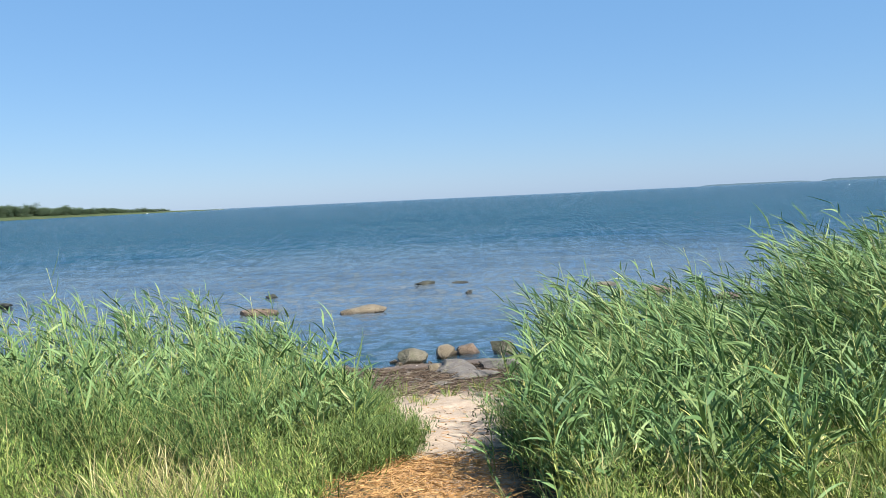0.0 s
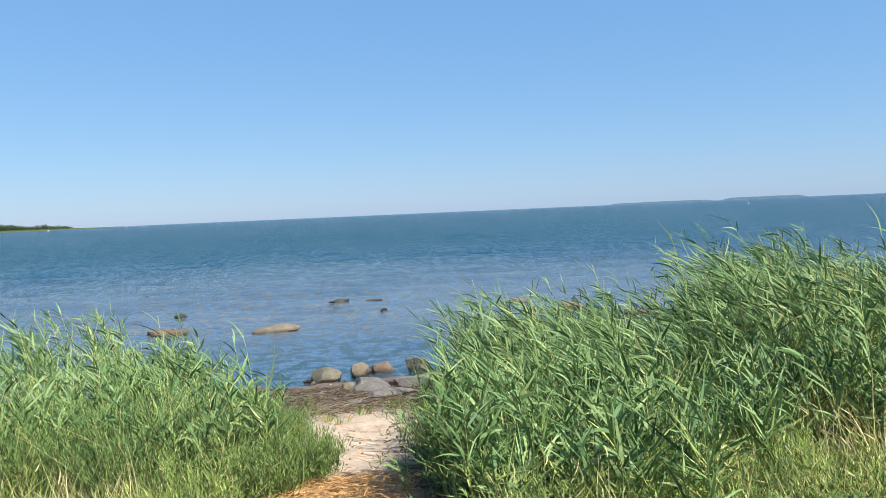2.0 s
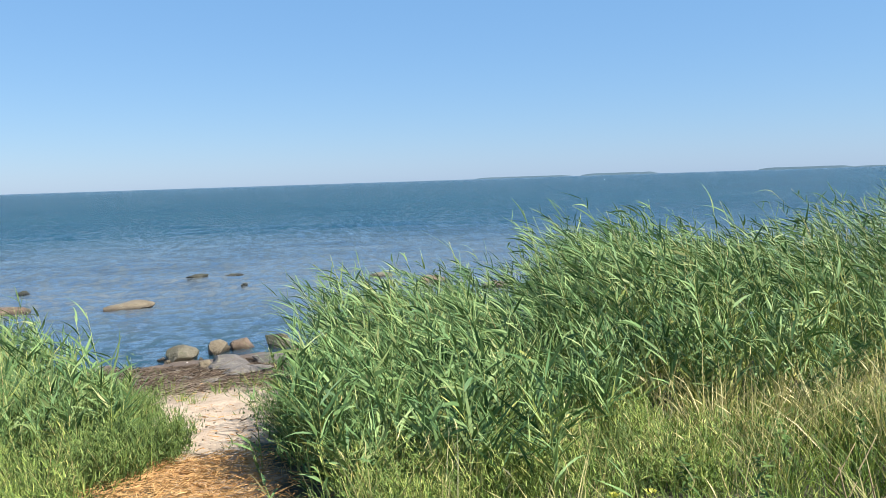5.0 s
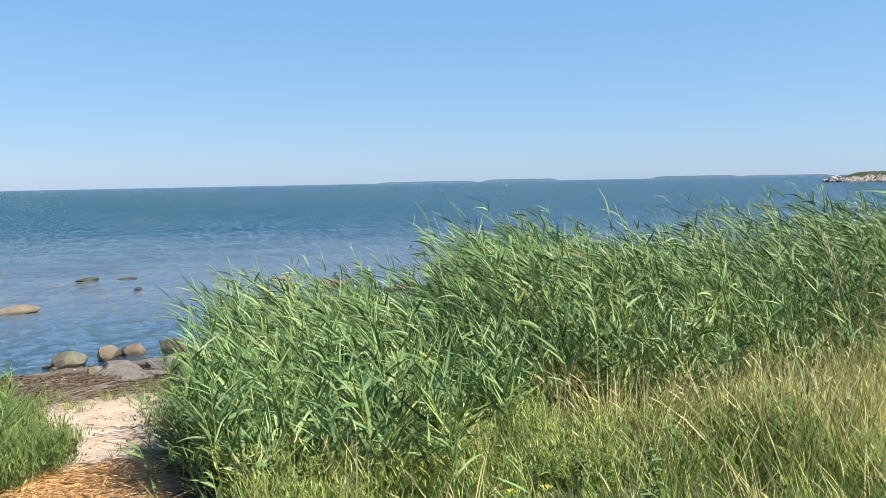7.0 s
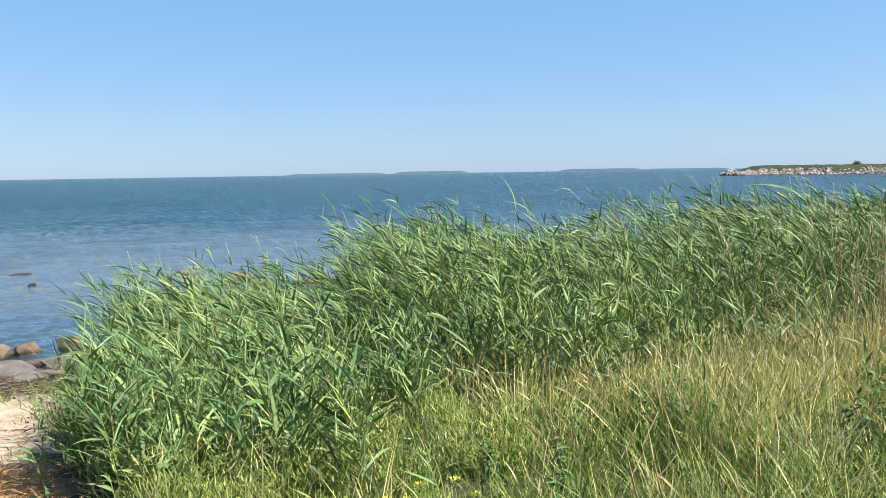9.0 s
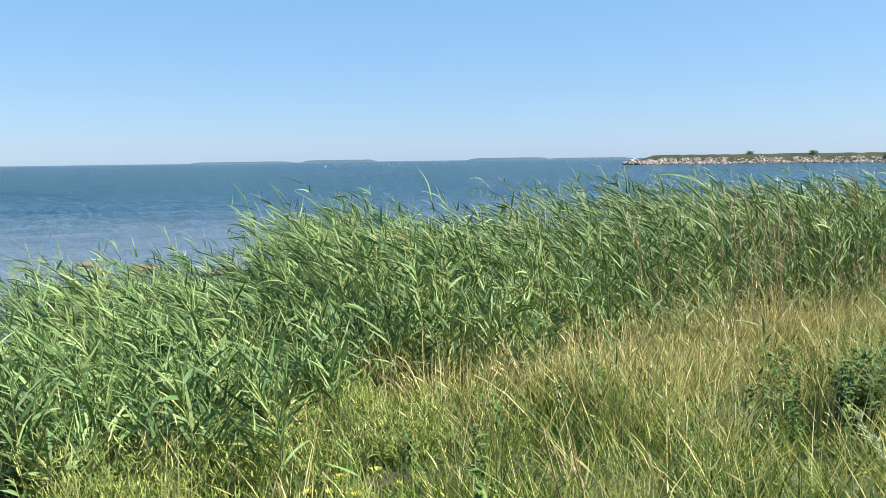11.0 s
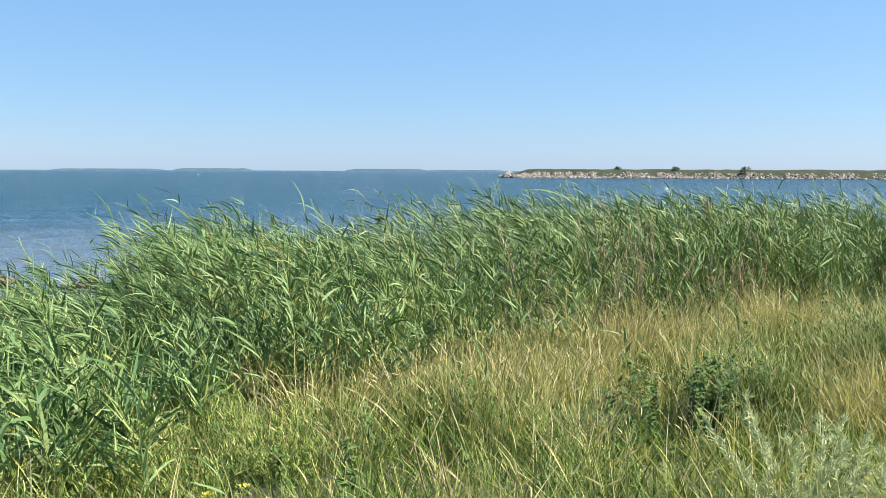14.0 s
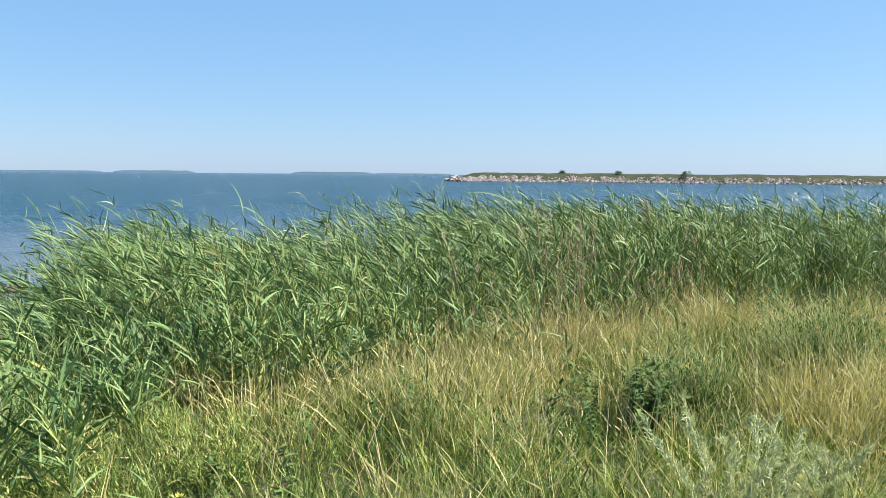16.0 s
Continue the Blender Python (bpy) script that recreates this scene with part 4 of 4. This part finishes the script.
def meadow():
    g, _ = tuft_geo(*tufts(6400, 18, 0.2, 14, -1.2, 5.6, meadow_right, 0.05, gappy), 0.13, 0.40, 0.004, 0.0105, 0.30, 0.34)
    stuff("meadow_grass", g, GRASS, "tall green meadow grass bent by the breeze", "grass")
    g, made = tuft_geo(*tufts(5600, 11, 0.2, 14, -1.2, 5.7, meadow_right, 0.045, dry_right), 0.26, 0.52, 0.0033, 0.008, 0.22, 0.22, "strand")
    stuff("dry_grass", g, DRY_GRASS, "straw-coloured dry grass stalks among green blades", "grass")
    ears(made, 0.42, "grass_ears", "pale ripe ears of meadow grass")
    g, _ = tuft_geo(*tufts(1500, 16, -7, -0.3, 1.8, 6.4, meadow_left, 0.05, gappy), 0.14, 0.36, 0.004, 0.0095)
    stuff("meadow_grass", g, GRASS, "green grass at the foot of the reeds", "grass")
    g, _ = tuft_geo(*tufts(3600, 14, 0.2, 12, -1.0, 5.2, meadow_right, 0.08), 0.06, 0.20, 0.004, 0.009, 0.4, 0.4)
    stuff("meadow_grass", g, GRASS, "short green undergrowth between the tall grass tufts", "grass")
    g, made = tuft_geo(*tufts(1300, 14, -7, -0.5, 1.8, 6.0, meadow_left, 0.05, lambda x, y: np.exp(-((x + 1.85) / 0.6) ** 2) * 0.16), 0.20, 0.40, 0.003, 0.005, 0.3, 0.4, "strand")
    stuff("dry_grass", g, DRY_GRASS, "dry tan grass in tufts before the reeds", "grass")
    ears(made, 0.2, "grass_ears", "pale ripe ears of grass before the reeds")
    g, _ = tuft_geo(*tufts(80, 14, -2.1, -0.95, 3.9, 5.0, lambda x, y: np.hypot((x + 1.60) / 0.34, (y - 4.6) / 0.4) < 1, 0.05), 0.16, 0.42, 0.003, 0.0055, 0.35, 0.45, "strand")
    stuff("dry_grass", g, DRY_GRASS, "dense tan clump of withered grass", "grass")
    g, made = tuft_geo(*tufts(420, 13, 5.4, 9.4, 3.2, 4.9, lambda x, y: (np.abs(y - front_right(x) + 0.42) < 0.5) & (rnd(0, 1, len(x)) < 0.3 + 0.7 * clumped(x, y, 1.6, 1.1)), 0.05), 0.36, 0.70, 0.004, 0.0075, 0.2, 0.25, "strand")
    stuff("dry_grass", g, DRY_GRASS, "tall ripe tan grass along the foot of the reeds", "grass")
    ears(made, 0.3, "grass_ears", "ripe ears of the tall tan grass")
    g, made = tuft_geo(*tufts(90, 12, 4.9, 6.3, 1.2, 2.2, lambda x, y: np.hypot((x - 5.6) / 0.7, (y - 1.7) / 0.45) < 1, 0.05), 0.36, 0.66, 0.004, 0.0075, 0.2, 0.25, "strand")
    stuff("dry_grass", g, DRY_GRASS, "patch of upright orange-tan grass stalks", "grass")
    # last year's stalks, grey-brown, standing among the reeds
    x, y = scatter(80, 5.0, 11, 3.2, 5.6, lambda x, y: (np.abs(y - front_right(x) - 0.1) < 0.5) & (clumped(x, y, 0.9, 1) > 0.45))
    x, y = np.concatenate([x, rng.normal(5.95, 0.14, 24), rng.normal(7.6, 0.25, 18)]), np.concatenate([y, rng.normal(4.15, 0.10, 24), rng.normal(4.1, 0.14, 18)])
    n = len(x)
    base = np.stack([x, y, ground_z(x, y) - 0.02], 1)
    d0 = unit(np.array([0, 0, 1.0]) + rng.normal(0, 0.12, (n, 3)))
    hh = rnd(0.7, 1.15, n) + np.where(np.hypot(x - 5.95, y - 4.15) < 0.5, 0.2, 0)
    bend = rng.normal(0, 0.1, (n, 3))
    root = tagged(new("dead_reeds"), "last year's dry brown reed stalks with ragged plumes", "reeds")
    tagged(part("stalk_mass", tubes(base, d0, bend, hh, 0.003, 0.0018, 3), DEAD_REED, root), kind="stuff")
    k = 18
    tip = np.repeat(base + hh[:, None] * (d0 + bend), k, 0)
    m = len(tip)
    tip = tip - np.repeat(d0, k, 0) * rnd(0, 0.2, m)[:, None]
    tagged(part("plume_mass", blades(tip, unit(rng.normal(0, 0.5, (m, 3)) + (0, 0, 0.7)), WIND * 0.3 + np.zeros((m, 3)), rnd(0.04, 0.10, m), 0.006, "short"), PLUME, root), kind="stuff")


def feathery_plant(x, y, h, w, seed, n=700, material=None, name="feathery_herb", label="soft bright green feathery herb at the edge of the reeds", category="herb"):
    """A bushy herb: thin branching stems set with fine short leaves."""
    r = np.random.default_rng(seed)
    root = tagged(new(name), label, category)
    root.location = (x, y, float(ground_z(x, y)) - 0.02)
    n = int(n * 0.6)
    k = 22
    a = r.uniform(0, 6.28, k)
    d = unit(heading(a, r.uniform(0.85, 1.5, k)))
    ln = h * r.uniform(0.65, 1.0, k)
    bend = WIND * 0.15 + heading(a, -0.5 + 0 * a) * r.uniform(0.0, 0.3, (k, 1)) + r.normal(0, 0.08, (k, 3))
    rootp = np.stack([np.cos(a) * w * 0.25, np.sin(a) * w * 0.25, 0 * a], 1) * r.uniform(0, 1, (k, 1))
    tagged(part("stem_mass", tubes(rootp, d, bend, ln, 0.003, 0.001, 4), REED_STEM, root), kind="stuff")
    i = r.integers(0, k, n)
    s = r.uniform(0.12, 1.0, n)[:, None]
    p = rootp[i] + ln[i, None] * (d[i] * s + bend[i] * s * s) + r.normal(0, 0.024, (n, 3))
    out = unit(d[i] * 0.8 + r.normal(0, 0.8, (n, 3)) + WIND * 0.25)
    tagged(part("foliage", blades(p, out, r.normal(0, 0.15, (n, 3)), r.uniform(0.03, 0.08, n) * (1.15 - 0.5 * s[:, 0]), r.uniform(0.003, 0.0075, n), "short"), material or FEATHERY, root), kind="stuff")
    return root


def nettle(x, y, h, seed):
    """A leafy weed: upright stem with pairs of broad toothed leaves."""
    r = np.random.default_rng(seed)
    root = tagged(new("nettle"), "dark green leafy nettle in the meadow", "nettle", "nettles in the meadow")
    root.location = (x, y, float(ground_z(x, y)) - 0.02)
    d0 = unit(np.array([r.normal(-0.05, 0.1), r.normal(0, 0.1), 1.0]))
    bend = WIND * 0.1
    part("stem", tubes([(0, 0, 0)], [d0], [bend], h, 0.004, 0.002, 4, 4), REED_STEM, root)
    m = 44
    s = np.repeat(np.linspace(0.15, 1.0, m // 2), 2) + r.normal(0, 0.04, m)
    p = h * (d0 * s[:, None] + bend * (s ** 2)[:, None])
    a = np.tile([0, math.pi], m // 2) + np.repeat(np.arange(m // 2) * 1.57, 2) + r.normal(0, 0.8, m)
    tagged(part("foliage", blades(p, heading(a, r.uniform(-0.2, 0.9, m)), np.array([0, 0, -0.35]) + r.normal(0, 0.25, (m, 3)), r.uniform(0.045, 0.085, m) * (1.25 - 0.6 * s), r.uniform(0.016, 0.032, m), "short", None, 0.12), WEED, root), kind="stuff")


def wormwood(x, y, h, seed):
    r = np.random.default_rng(seed)
    root = tagged(new("wormwood"), "silver-grey wormwood plant with finely cut leaves", "wormwood", "wormwood plants in the meadow")
    root.location = (x, y, float(ground_z(x, y)) - 0.02)
    k = 9
    a = r.uniform(0, 6.28, k)
    d = unit(heading(a, r.uniform(0.95, 1.45, k)) + np.array([0.12, 0, 0]))
    ln = h * r.uniform(0.5, 1.05, k)
    bend = heading(a, -0.4 + 0 * a) * 0.06 + np.array([0, 0, 0.12]) + r.normal(0, 0.07, (k, 3))
    for i in range(k):
        part("stem", tubes([(0, 0, 0)], [d[i]], [bend[i]], ln[i], 0.003, 0.0012, 4), WORMWOOD, root)
        # side shoots, each a little plume of cut leaves
        sh = np.linspace(0.25, 1.0, 11)
        m = 30
        t = np.repeat(sh, m) + r.normal(0, 0.012, 11 * m)
        az = np.repeat(r.uniform(0, 6.28, 11), m) + r.normal(0, 0.35, 11 * m)
        reach = r.uniform(0, 1, 11 * m) * 0.075 * (1.25 - t)
        p = ln[i] * (d[i] * t[:, None] + bend[i] * (t * t)[:, None]) + heading(az, np.full(11 * m, 0.6)) * reach[:, None] + r.normal(0, 0.005, (11 * m, 3))
        out = unit(d[i] * 0.8 + heading(az, np.full(11 * m, 0.3)) * 0.6 + r.normal(0, 0.45, (11 * m, 3)))
        tagged(part("sprig", blades(p, out, r.normal(0, 0.3, (11 * m, 3)), r.uniform(0.018, 0.042, 11 * m), r.uniform(0.003, 0.0065, 11 * m), "short", r.uniform(0, 3, 11 * m)), WORMWOOD, root, "silver-grey cut leaves"), kind="stuff")


reed_beds()
meadow()

# reeds that stand out: heading from the viewpoint, distance, height of the tip
for i, (deg, d, top, plume) in enumerate((
        (-23.6, 5.5, 2.12, False), (-22.4, 5.9, 1.75, False), (-23.0, 6.4, 1.8, False), (-17.0, 6.2, 1.75, False), (-8.2, 6.0, 1.62, False),
        (-7.4, 6.3, 1.6, False), (-13.0, 6.8, 1.72, False), (8.7, 7.3, 1.84, False), (11.0, 6.6, 1.7, False), (14.0, 7.2, 1.83, False), (17.5, 6.8, 1.95, False),
        (22.8, 6.9, 2.18, False), (25.0, 6.4, 2.16, False), (27.5, 7.3, 2.04, False), (31.0, 6.6, 2.14, False), (33.9, 6.3, 2.26, False), (36.5, 7.0, 2.22, False),
        (41.5, 6.5, 2.2, False), (45.0, 6.9, 2.2, False), (48.5, 6.4, 2.24, False), (52.5, 6.2, 2.36, False), (53.2, 6.5, 2.28, False), (57.0, 7.5, 2.2, False),
        (61.0, 7.2, 2.16, True), (64.5, 8.0, 2.15, False), (68.0, 9.0, 2.05, False), (72.0, 10.0, 2.05, False), (6.5, 6.5, 1.55, False), (9.0, 5.4, 1.45, False))):
    x, y, _ = polar(deg, d)
    tall_reed(x, y, top, 100 + i, plume)

# herbs along both sides of the path and among the left-hand reeds
for i in range(44):
    y = 4.75 + 0.1 * i
    if i % 2:
        # dark herb leaf, whose tone also stands in for this flank's shade
        feathery_plant(path_edges(y)[1] + 0.33 + 0.08 * math.sin(i * 2.1) + 0.15 * max(y - 5.5, 0), y, 0.58 + 0.14 * math.sin(i), 0.3, 300 + i, 3000, WEED)
    else:
        inset = 0.30 + 0.20 * math.sin(i * 1.7)
        feathery_plant(path_edges(5.0 + 0.065 * i)[0] - inset, 5.0 + 0.065 * i, (0.18 + 0.75 * inset) * (1 + 0.15 * math.sin(i * 1.3)), 0.5, 300 + i, 4200)
r_herb = random.Random(12)
for i in range(44):
    x, y = r_herb.uniform(-4.7, -1.2), r_herb.uniform(5.0, 6.1)
    feathery_plant(x, y, r_herb.uniform(0.5, 0.85), 0.5, 4000 + i, 3000, FEATHERY if i % 3 == 0 else WEED)
# more dark herbs on the right flank, their colour deepening its shade
for i in range(18):
    x, y = r_herb.uniform(0.45, 1.1), r_herb.uniform(4.1, 6.2)
    feathery_plant(x + 0.06 * (y - 4), y, r_herb.uniform(0.5, 0.75), 0.5, 4100 + i, 3200, WEED)
for i in range(34):
    x, y = r_herb.uniform(-4.8, -1.05), r_herb.uniform(4.9, 6.0)
    feathery_plant(x, y, r_herb.uniform(0.35, 0.7), 0.5, 360 + i, 2400, FEATHERY if i % 3 == 0 else WEED)
for i in range(34):
    x, y = r_herb.uniform(-3.4, -0.8), r_herb.uniform(3.9, 5.2)
    if abs(x + 1.5) < 0.4 and y < 4.9:
        continue
    feathery_plant(x, y, r_herb.uniform(0.28, 0.5), 0.4, 700 + i, 1300, GRASS if i % 2 else FEATHERY)
for i in range(34):
    x, y = r_herb.uniform(0.4, 2.4), r_herb.uniform(3.5, 4.5)
    feathery_plant(x, y, r_herb.uniform(0.26, 0.50), 0.4, 1420 + i, 1300, GRASS if i % 3 else FEATHERY, "meadow_herb", "yellow-green slender herb in the meadow")
for i in range(40):
    x = r_herb.uniform(2.2, 10)
    feathery_plant(x, front_right(x) - r_herb.uniform(0.2, 2.2), r_herb.uniform(0.32, 0.52), 0.4, 900 + i, 900, WEED if i % 3 else FEATHERY, "meadow_herb", "green bushy herb among the meadow grass")
for i in range(34):
    x, y = r_herb.gauss(4.52, 0.24), r_herb.gauss(2.58, 0.17)
    nettle(x, y, r_herb.uniform(0.30, 0.52), 2400 + i)
for i in range(12):
    x, y = r_herb.gauss(4.98, 0.14), r_herb.gauss(2.52, 0.12)
    feathery_plant(x, y, r_herb.uniform(0.5, 0.68), 0.3, 2600 + i, 800, WEED, "meadow_herb", "slim grey-green bushy herb among the grass")
for i in range(24):
    x = r_herb.uniform(1.5, 10.5)
    nettle(x, front_right(x) - r_herb.uniform(0.1, 1.6), r_herb.uniform(0.3, 0.55), 460 + i)
for i, (x, y, h) in enumerate(((3.39, 1.49, 0.62), (3.50, 1.40, 0.52), (4.08, 1.36, 0.28), (4.27, 1.42, 0.32))):
    wormwood(x, y, h, 440 + i)
for i in range(14):
    x, y = r_herb.gauss(6.8, 0.40), r_herb.gauss(2.4, 0.22)
    feathery_plant(x, y, r_herb.uniform(0.6, 0.95), 0.5, 760 + i, 1100, WEED, "meadow_herb", "tall dark green bushy herb in the meadow")


def yellow_herb(x, y, h, seed):
    """A low herb with flat heads of small yellow flowers."""
    root = feathery_plant(x, y, h, 0.3, seed, 500, GRASS, "flowering_herb", "low herb with small yellow flower heads in the grass", "herb")
    r = np.random.default_rng(seed)
    for i in range(3):
        q = np.array([r.normal(0, 0.08), r.normal(0, 0.08), h * r.uniform(0.75, 1.0)])
        m = 26
        a = r.uniform(0, 6.28, m)
        o = np.stack([np.cos(a), np.sin(a), 0 * a], 1) * r.uniform(0, 0.03, (m, 1))
        part("flower_head", blades(q + o, heading(a, r.uniform(0.6, 1.4, m)), np.zeros((m, 3)), 0.014, 0.009, "short"), FLOWER, root, "flat yellow flower head")


for i, (x, y, h) in enumerate(((1.55, 3.25, 0.26), (1.70, 3.18, 0.22))):
    yellow_herb(x, y, h, 800 + i)


def dry_twig(x, y, seed):
    """A pale dead stalk with a few bare side shoots, leaning in the grass."""
    r = np.random.default_rng(seed)
    root = tagged(new("dry_twig"), "pale dead twig with bare side shoots in the grass", "twig")
    root.location = (x, y, float(ground_z(x, y)) - 0.02)
    d = unit(np.array([-0.35, 0.1, 1.0]))
    part("main_shoot", tubes([(0, 0, 0)], [d], [(0.1, 0.0, -0.05)], 0.55, 0.006, 0.003, 5, 4), DEAD_REED, root)
    for i in range(6):
        s = 0.45 + 0.1 * i
        part("side_shoot", tubes([0.55 * d * s], [unit(heading(np.array(r.uniform(0, 6.28)), np.array(0.7)))], [(0, 0, 0.05)], r.uniform(0.08, 0.18), 0.003, 0.0015, 3), DEAD_REED, root)


dry_twig(2.37, 2.57, 5)
dry_twig(2.46, 2.52, 6)
# low reed shoots and grass at the foot of the stand, beside the straw
for i in range(16):
    y = r_herb.uniform(3.7, 5.0)
    x = path_edges(y)[1] + r_herb.uniform(-0.02, 0.5)
    tall_reed(x, y, float(ground_z(x, y)) + r_herb.uniform(0.2, 0.5), 3100 + i)
# single reeds along the front of the stands and strays in the meadow
for i in range(70):
    x = r_herb.uniform(0.9, 11.5)
    y = float(front_right(x)) + r_herb.uniform(-0.15, 0.35)
    tall_reed(x, y, float(top_right(x, y)) - r_herb.uniform(0.1, 0.55), 520 + i)
for i in range(15):
    x = r_herb.uniform(1.0, 10.5)
    y = float(front_right(x)) - r_herb.uniform(0.2, 2.0)
    tall_reed(x, y, float(ground_z(x, y)) + r_herb.uniform(0.45, 0.8), 600 + i)
for i in range(36):
    x = r_herb.uniform(-4.8, -0.9)
    y = r_herb.uniform(5.2, 6.5)
    tall_reed(x, y, float(top_left(x, y)) - r_herb.uniform(-0.05, 0.35), 640 + i)


# ---- litter on the path and the beach ----
def strew(name, x, y, length, width, material, label, category, lift=0.12, up=0.035):
    n = len(x)
    q = np.stack([x, y, ground_z(x, y) + 0.012 + rnd(0.0, up, n)], 1)
    return stuff(name, blades(q, heading(rnd(0, 6.28, n), rng.normal(0, lift, n)), rng.normal(0, 0.1, (n, 3)), rnd(*length, n), rnd(*width, n), "strand", rnd(0, 3, n)), material, label, category)


def pebbles(n, name, x, y, lo, hi, material, label):
    """Small stones strewn over the sand, each a squashed faceted lump."""
    me = rock_mesh("shape", 1, 0.85, 0.6, 77, material, 1, 0.3)
    co = np.empty(len(me.vertices) * 3)
    me.vertices.foreach_get("co", co)
    co, tr = co.reshape(-1, 3), np.array([f.vertices[:] for f in me.polygons])
    bpy.data.meshes.remove(me)
    a, s = rnd(0, 6.28, n), lo * (hi / lo) ** (rnd(0, 1, n) ** 2)
    rot = np.zeros((n, 3, 3))
    rot[:, 0, 0], rot[:, 0, 1], rot[:, 1, 0], rot[:, 1, 1], rot[:, 2, 2] = np.cos(a), -np.sin(a), np.sin(a), np.cos(a), 1
    v = np.einsum("nij,kj->nki", rot, co) * s[:, None, None] + np.stack([x, y, ground_z(x, y) + s * 0.25 + 0.008], 1)[:, None]
    t = tr[None] + (np.arange(n) * len(co))[:, None, None]
    stuff(name, (v.reshape(-1, 3), t.reshape(-1, 3)), material, label, "pebbles")


def litter():
    n = 11000
    strew("straw", np.minimum(rng.normal(-0.27, 0.30, n), 0.7 - 0.6 * rnd(0, 1, n)), 5.35 - rnd(0, 1, n) ** 0.8 * 2.0, (0.02, 0.11), (0.002, 0.0055), STRAW, "loose orange-tan straw trodden on the path", "straw")
    n = 420
    y = rnd(5.0, 9.3, n)
    strew("straw", rng.normal(0.0, 0.35, n) + 0.12, y, (0.02, 0.12), (0.003, 0.007), STRAW, "scattered bits of straw on the sand", "straw", 0.1, 0.01)
    n = 420
    y = rnd(5.0, 9.3, n)
    strew("leaf_litter", 0.5 - 0.5 * rnd(0, 1, n) ** 2 + 0.06 * (y - 5), y, (0.02, 0.10), (0.005, 0.014), WRACK, "dark dead leaves on the sand at the path's edge", "litter", 0.15, 0.012)
    n = 9500
    y = 8.5 + rnd(0, 1, n) ** 0.8 * 3.2
    strew("wrack", rng.normal(-0.1, 0.85, n), y, (0.03, 0.16), (0.003, 0.009), WRACK, "brown washed-up seaweed and reed litter on the beach", "seaweed", 0.1, 0.022)
    n = 260
    y = rnd(5.0, 9.4, n)
    pebbles(n, "pebbles", rng.normal(0.0, 0.38, n), y, 0.004, 0.018, STONE_TAN, "small pale pebbles on the sand path")
    n = 260
    pebbles(n, "pebbles", rng.normal(0.0, 0.8, n), rnd(9.4, 11.9, n), 0.012, 0.055, STONE_GREY, "grey pebbles among the wrack")
    n = 26
    pebbles(n, "shells", np.array([-0.88, -0.34, 0.60])[np.arange(n) % 3] + rng.normal(0, 0.08, n), np.array([12.35, 11.9, 11.8])[np.arange(n) % 3] + rng.normal(0, 0.08, n), 0.010, 0.032, SHELL, "small white shells beside the stones at the water's edge")
    # green tufts on the upper beach
    for i, (x, y) in enumerate(((-0.08, 8.55), (0.28, 8.75), (-0.42, 8.3), (-0.55, 8.9), (0.45, 8.2), (-0.3, 7.9))):
        n = 36
        o = rng.normal(0, 0.035, (n, 2))
        out = np.concatenate([o / 0.035, np.zeros((n, 1))], 1)
        g, _ = tuft_geo(x + o[:, 0], y + o[:, 1], out, 0.08, 0.22, 0.004, 0.008, 0.35)
        tagged(new("grass_tuft", mesh_tris("grass_tuft", *g, GRASS)), "small green grass tuft growing in the sand", "grass", "tufts on the upper beach")
    # dead stems lying over the path's edge
    for i, (x, y, a, ln, z) in enumerate(((-0.95, 7.6, 0.6, 1.1, 0.05), (-0.8, 8.6, 0.35, 0.9, 0.04), (-0.3, 10.0, 0.9, 0.8, 0.03), (0.2, 9.6, 2.6, 0.7, 0.03), (-0.9, 10.3, 0.2, 0.8, 0.03), (-0.7, 6.9, 0.8, 1.2, 0.12))):
        g = tubes([(x, y, float(ground_z(x, y)) + z)], [heading(np.array(a), np.array(0.12))], [(0.03, 0.05, -0.05)], ln, 0.0045, 0.002, 5, 4)
        tagged(new("driftwood", mesh_tris("driftwood", *g, DRIFTWOOD)), "thin grey driftwood stick lying on the beach", "driftwood", "driftwood on the beach")


litter()
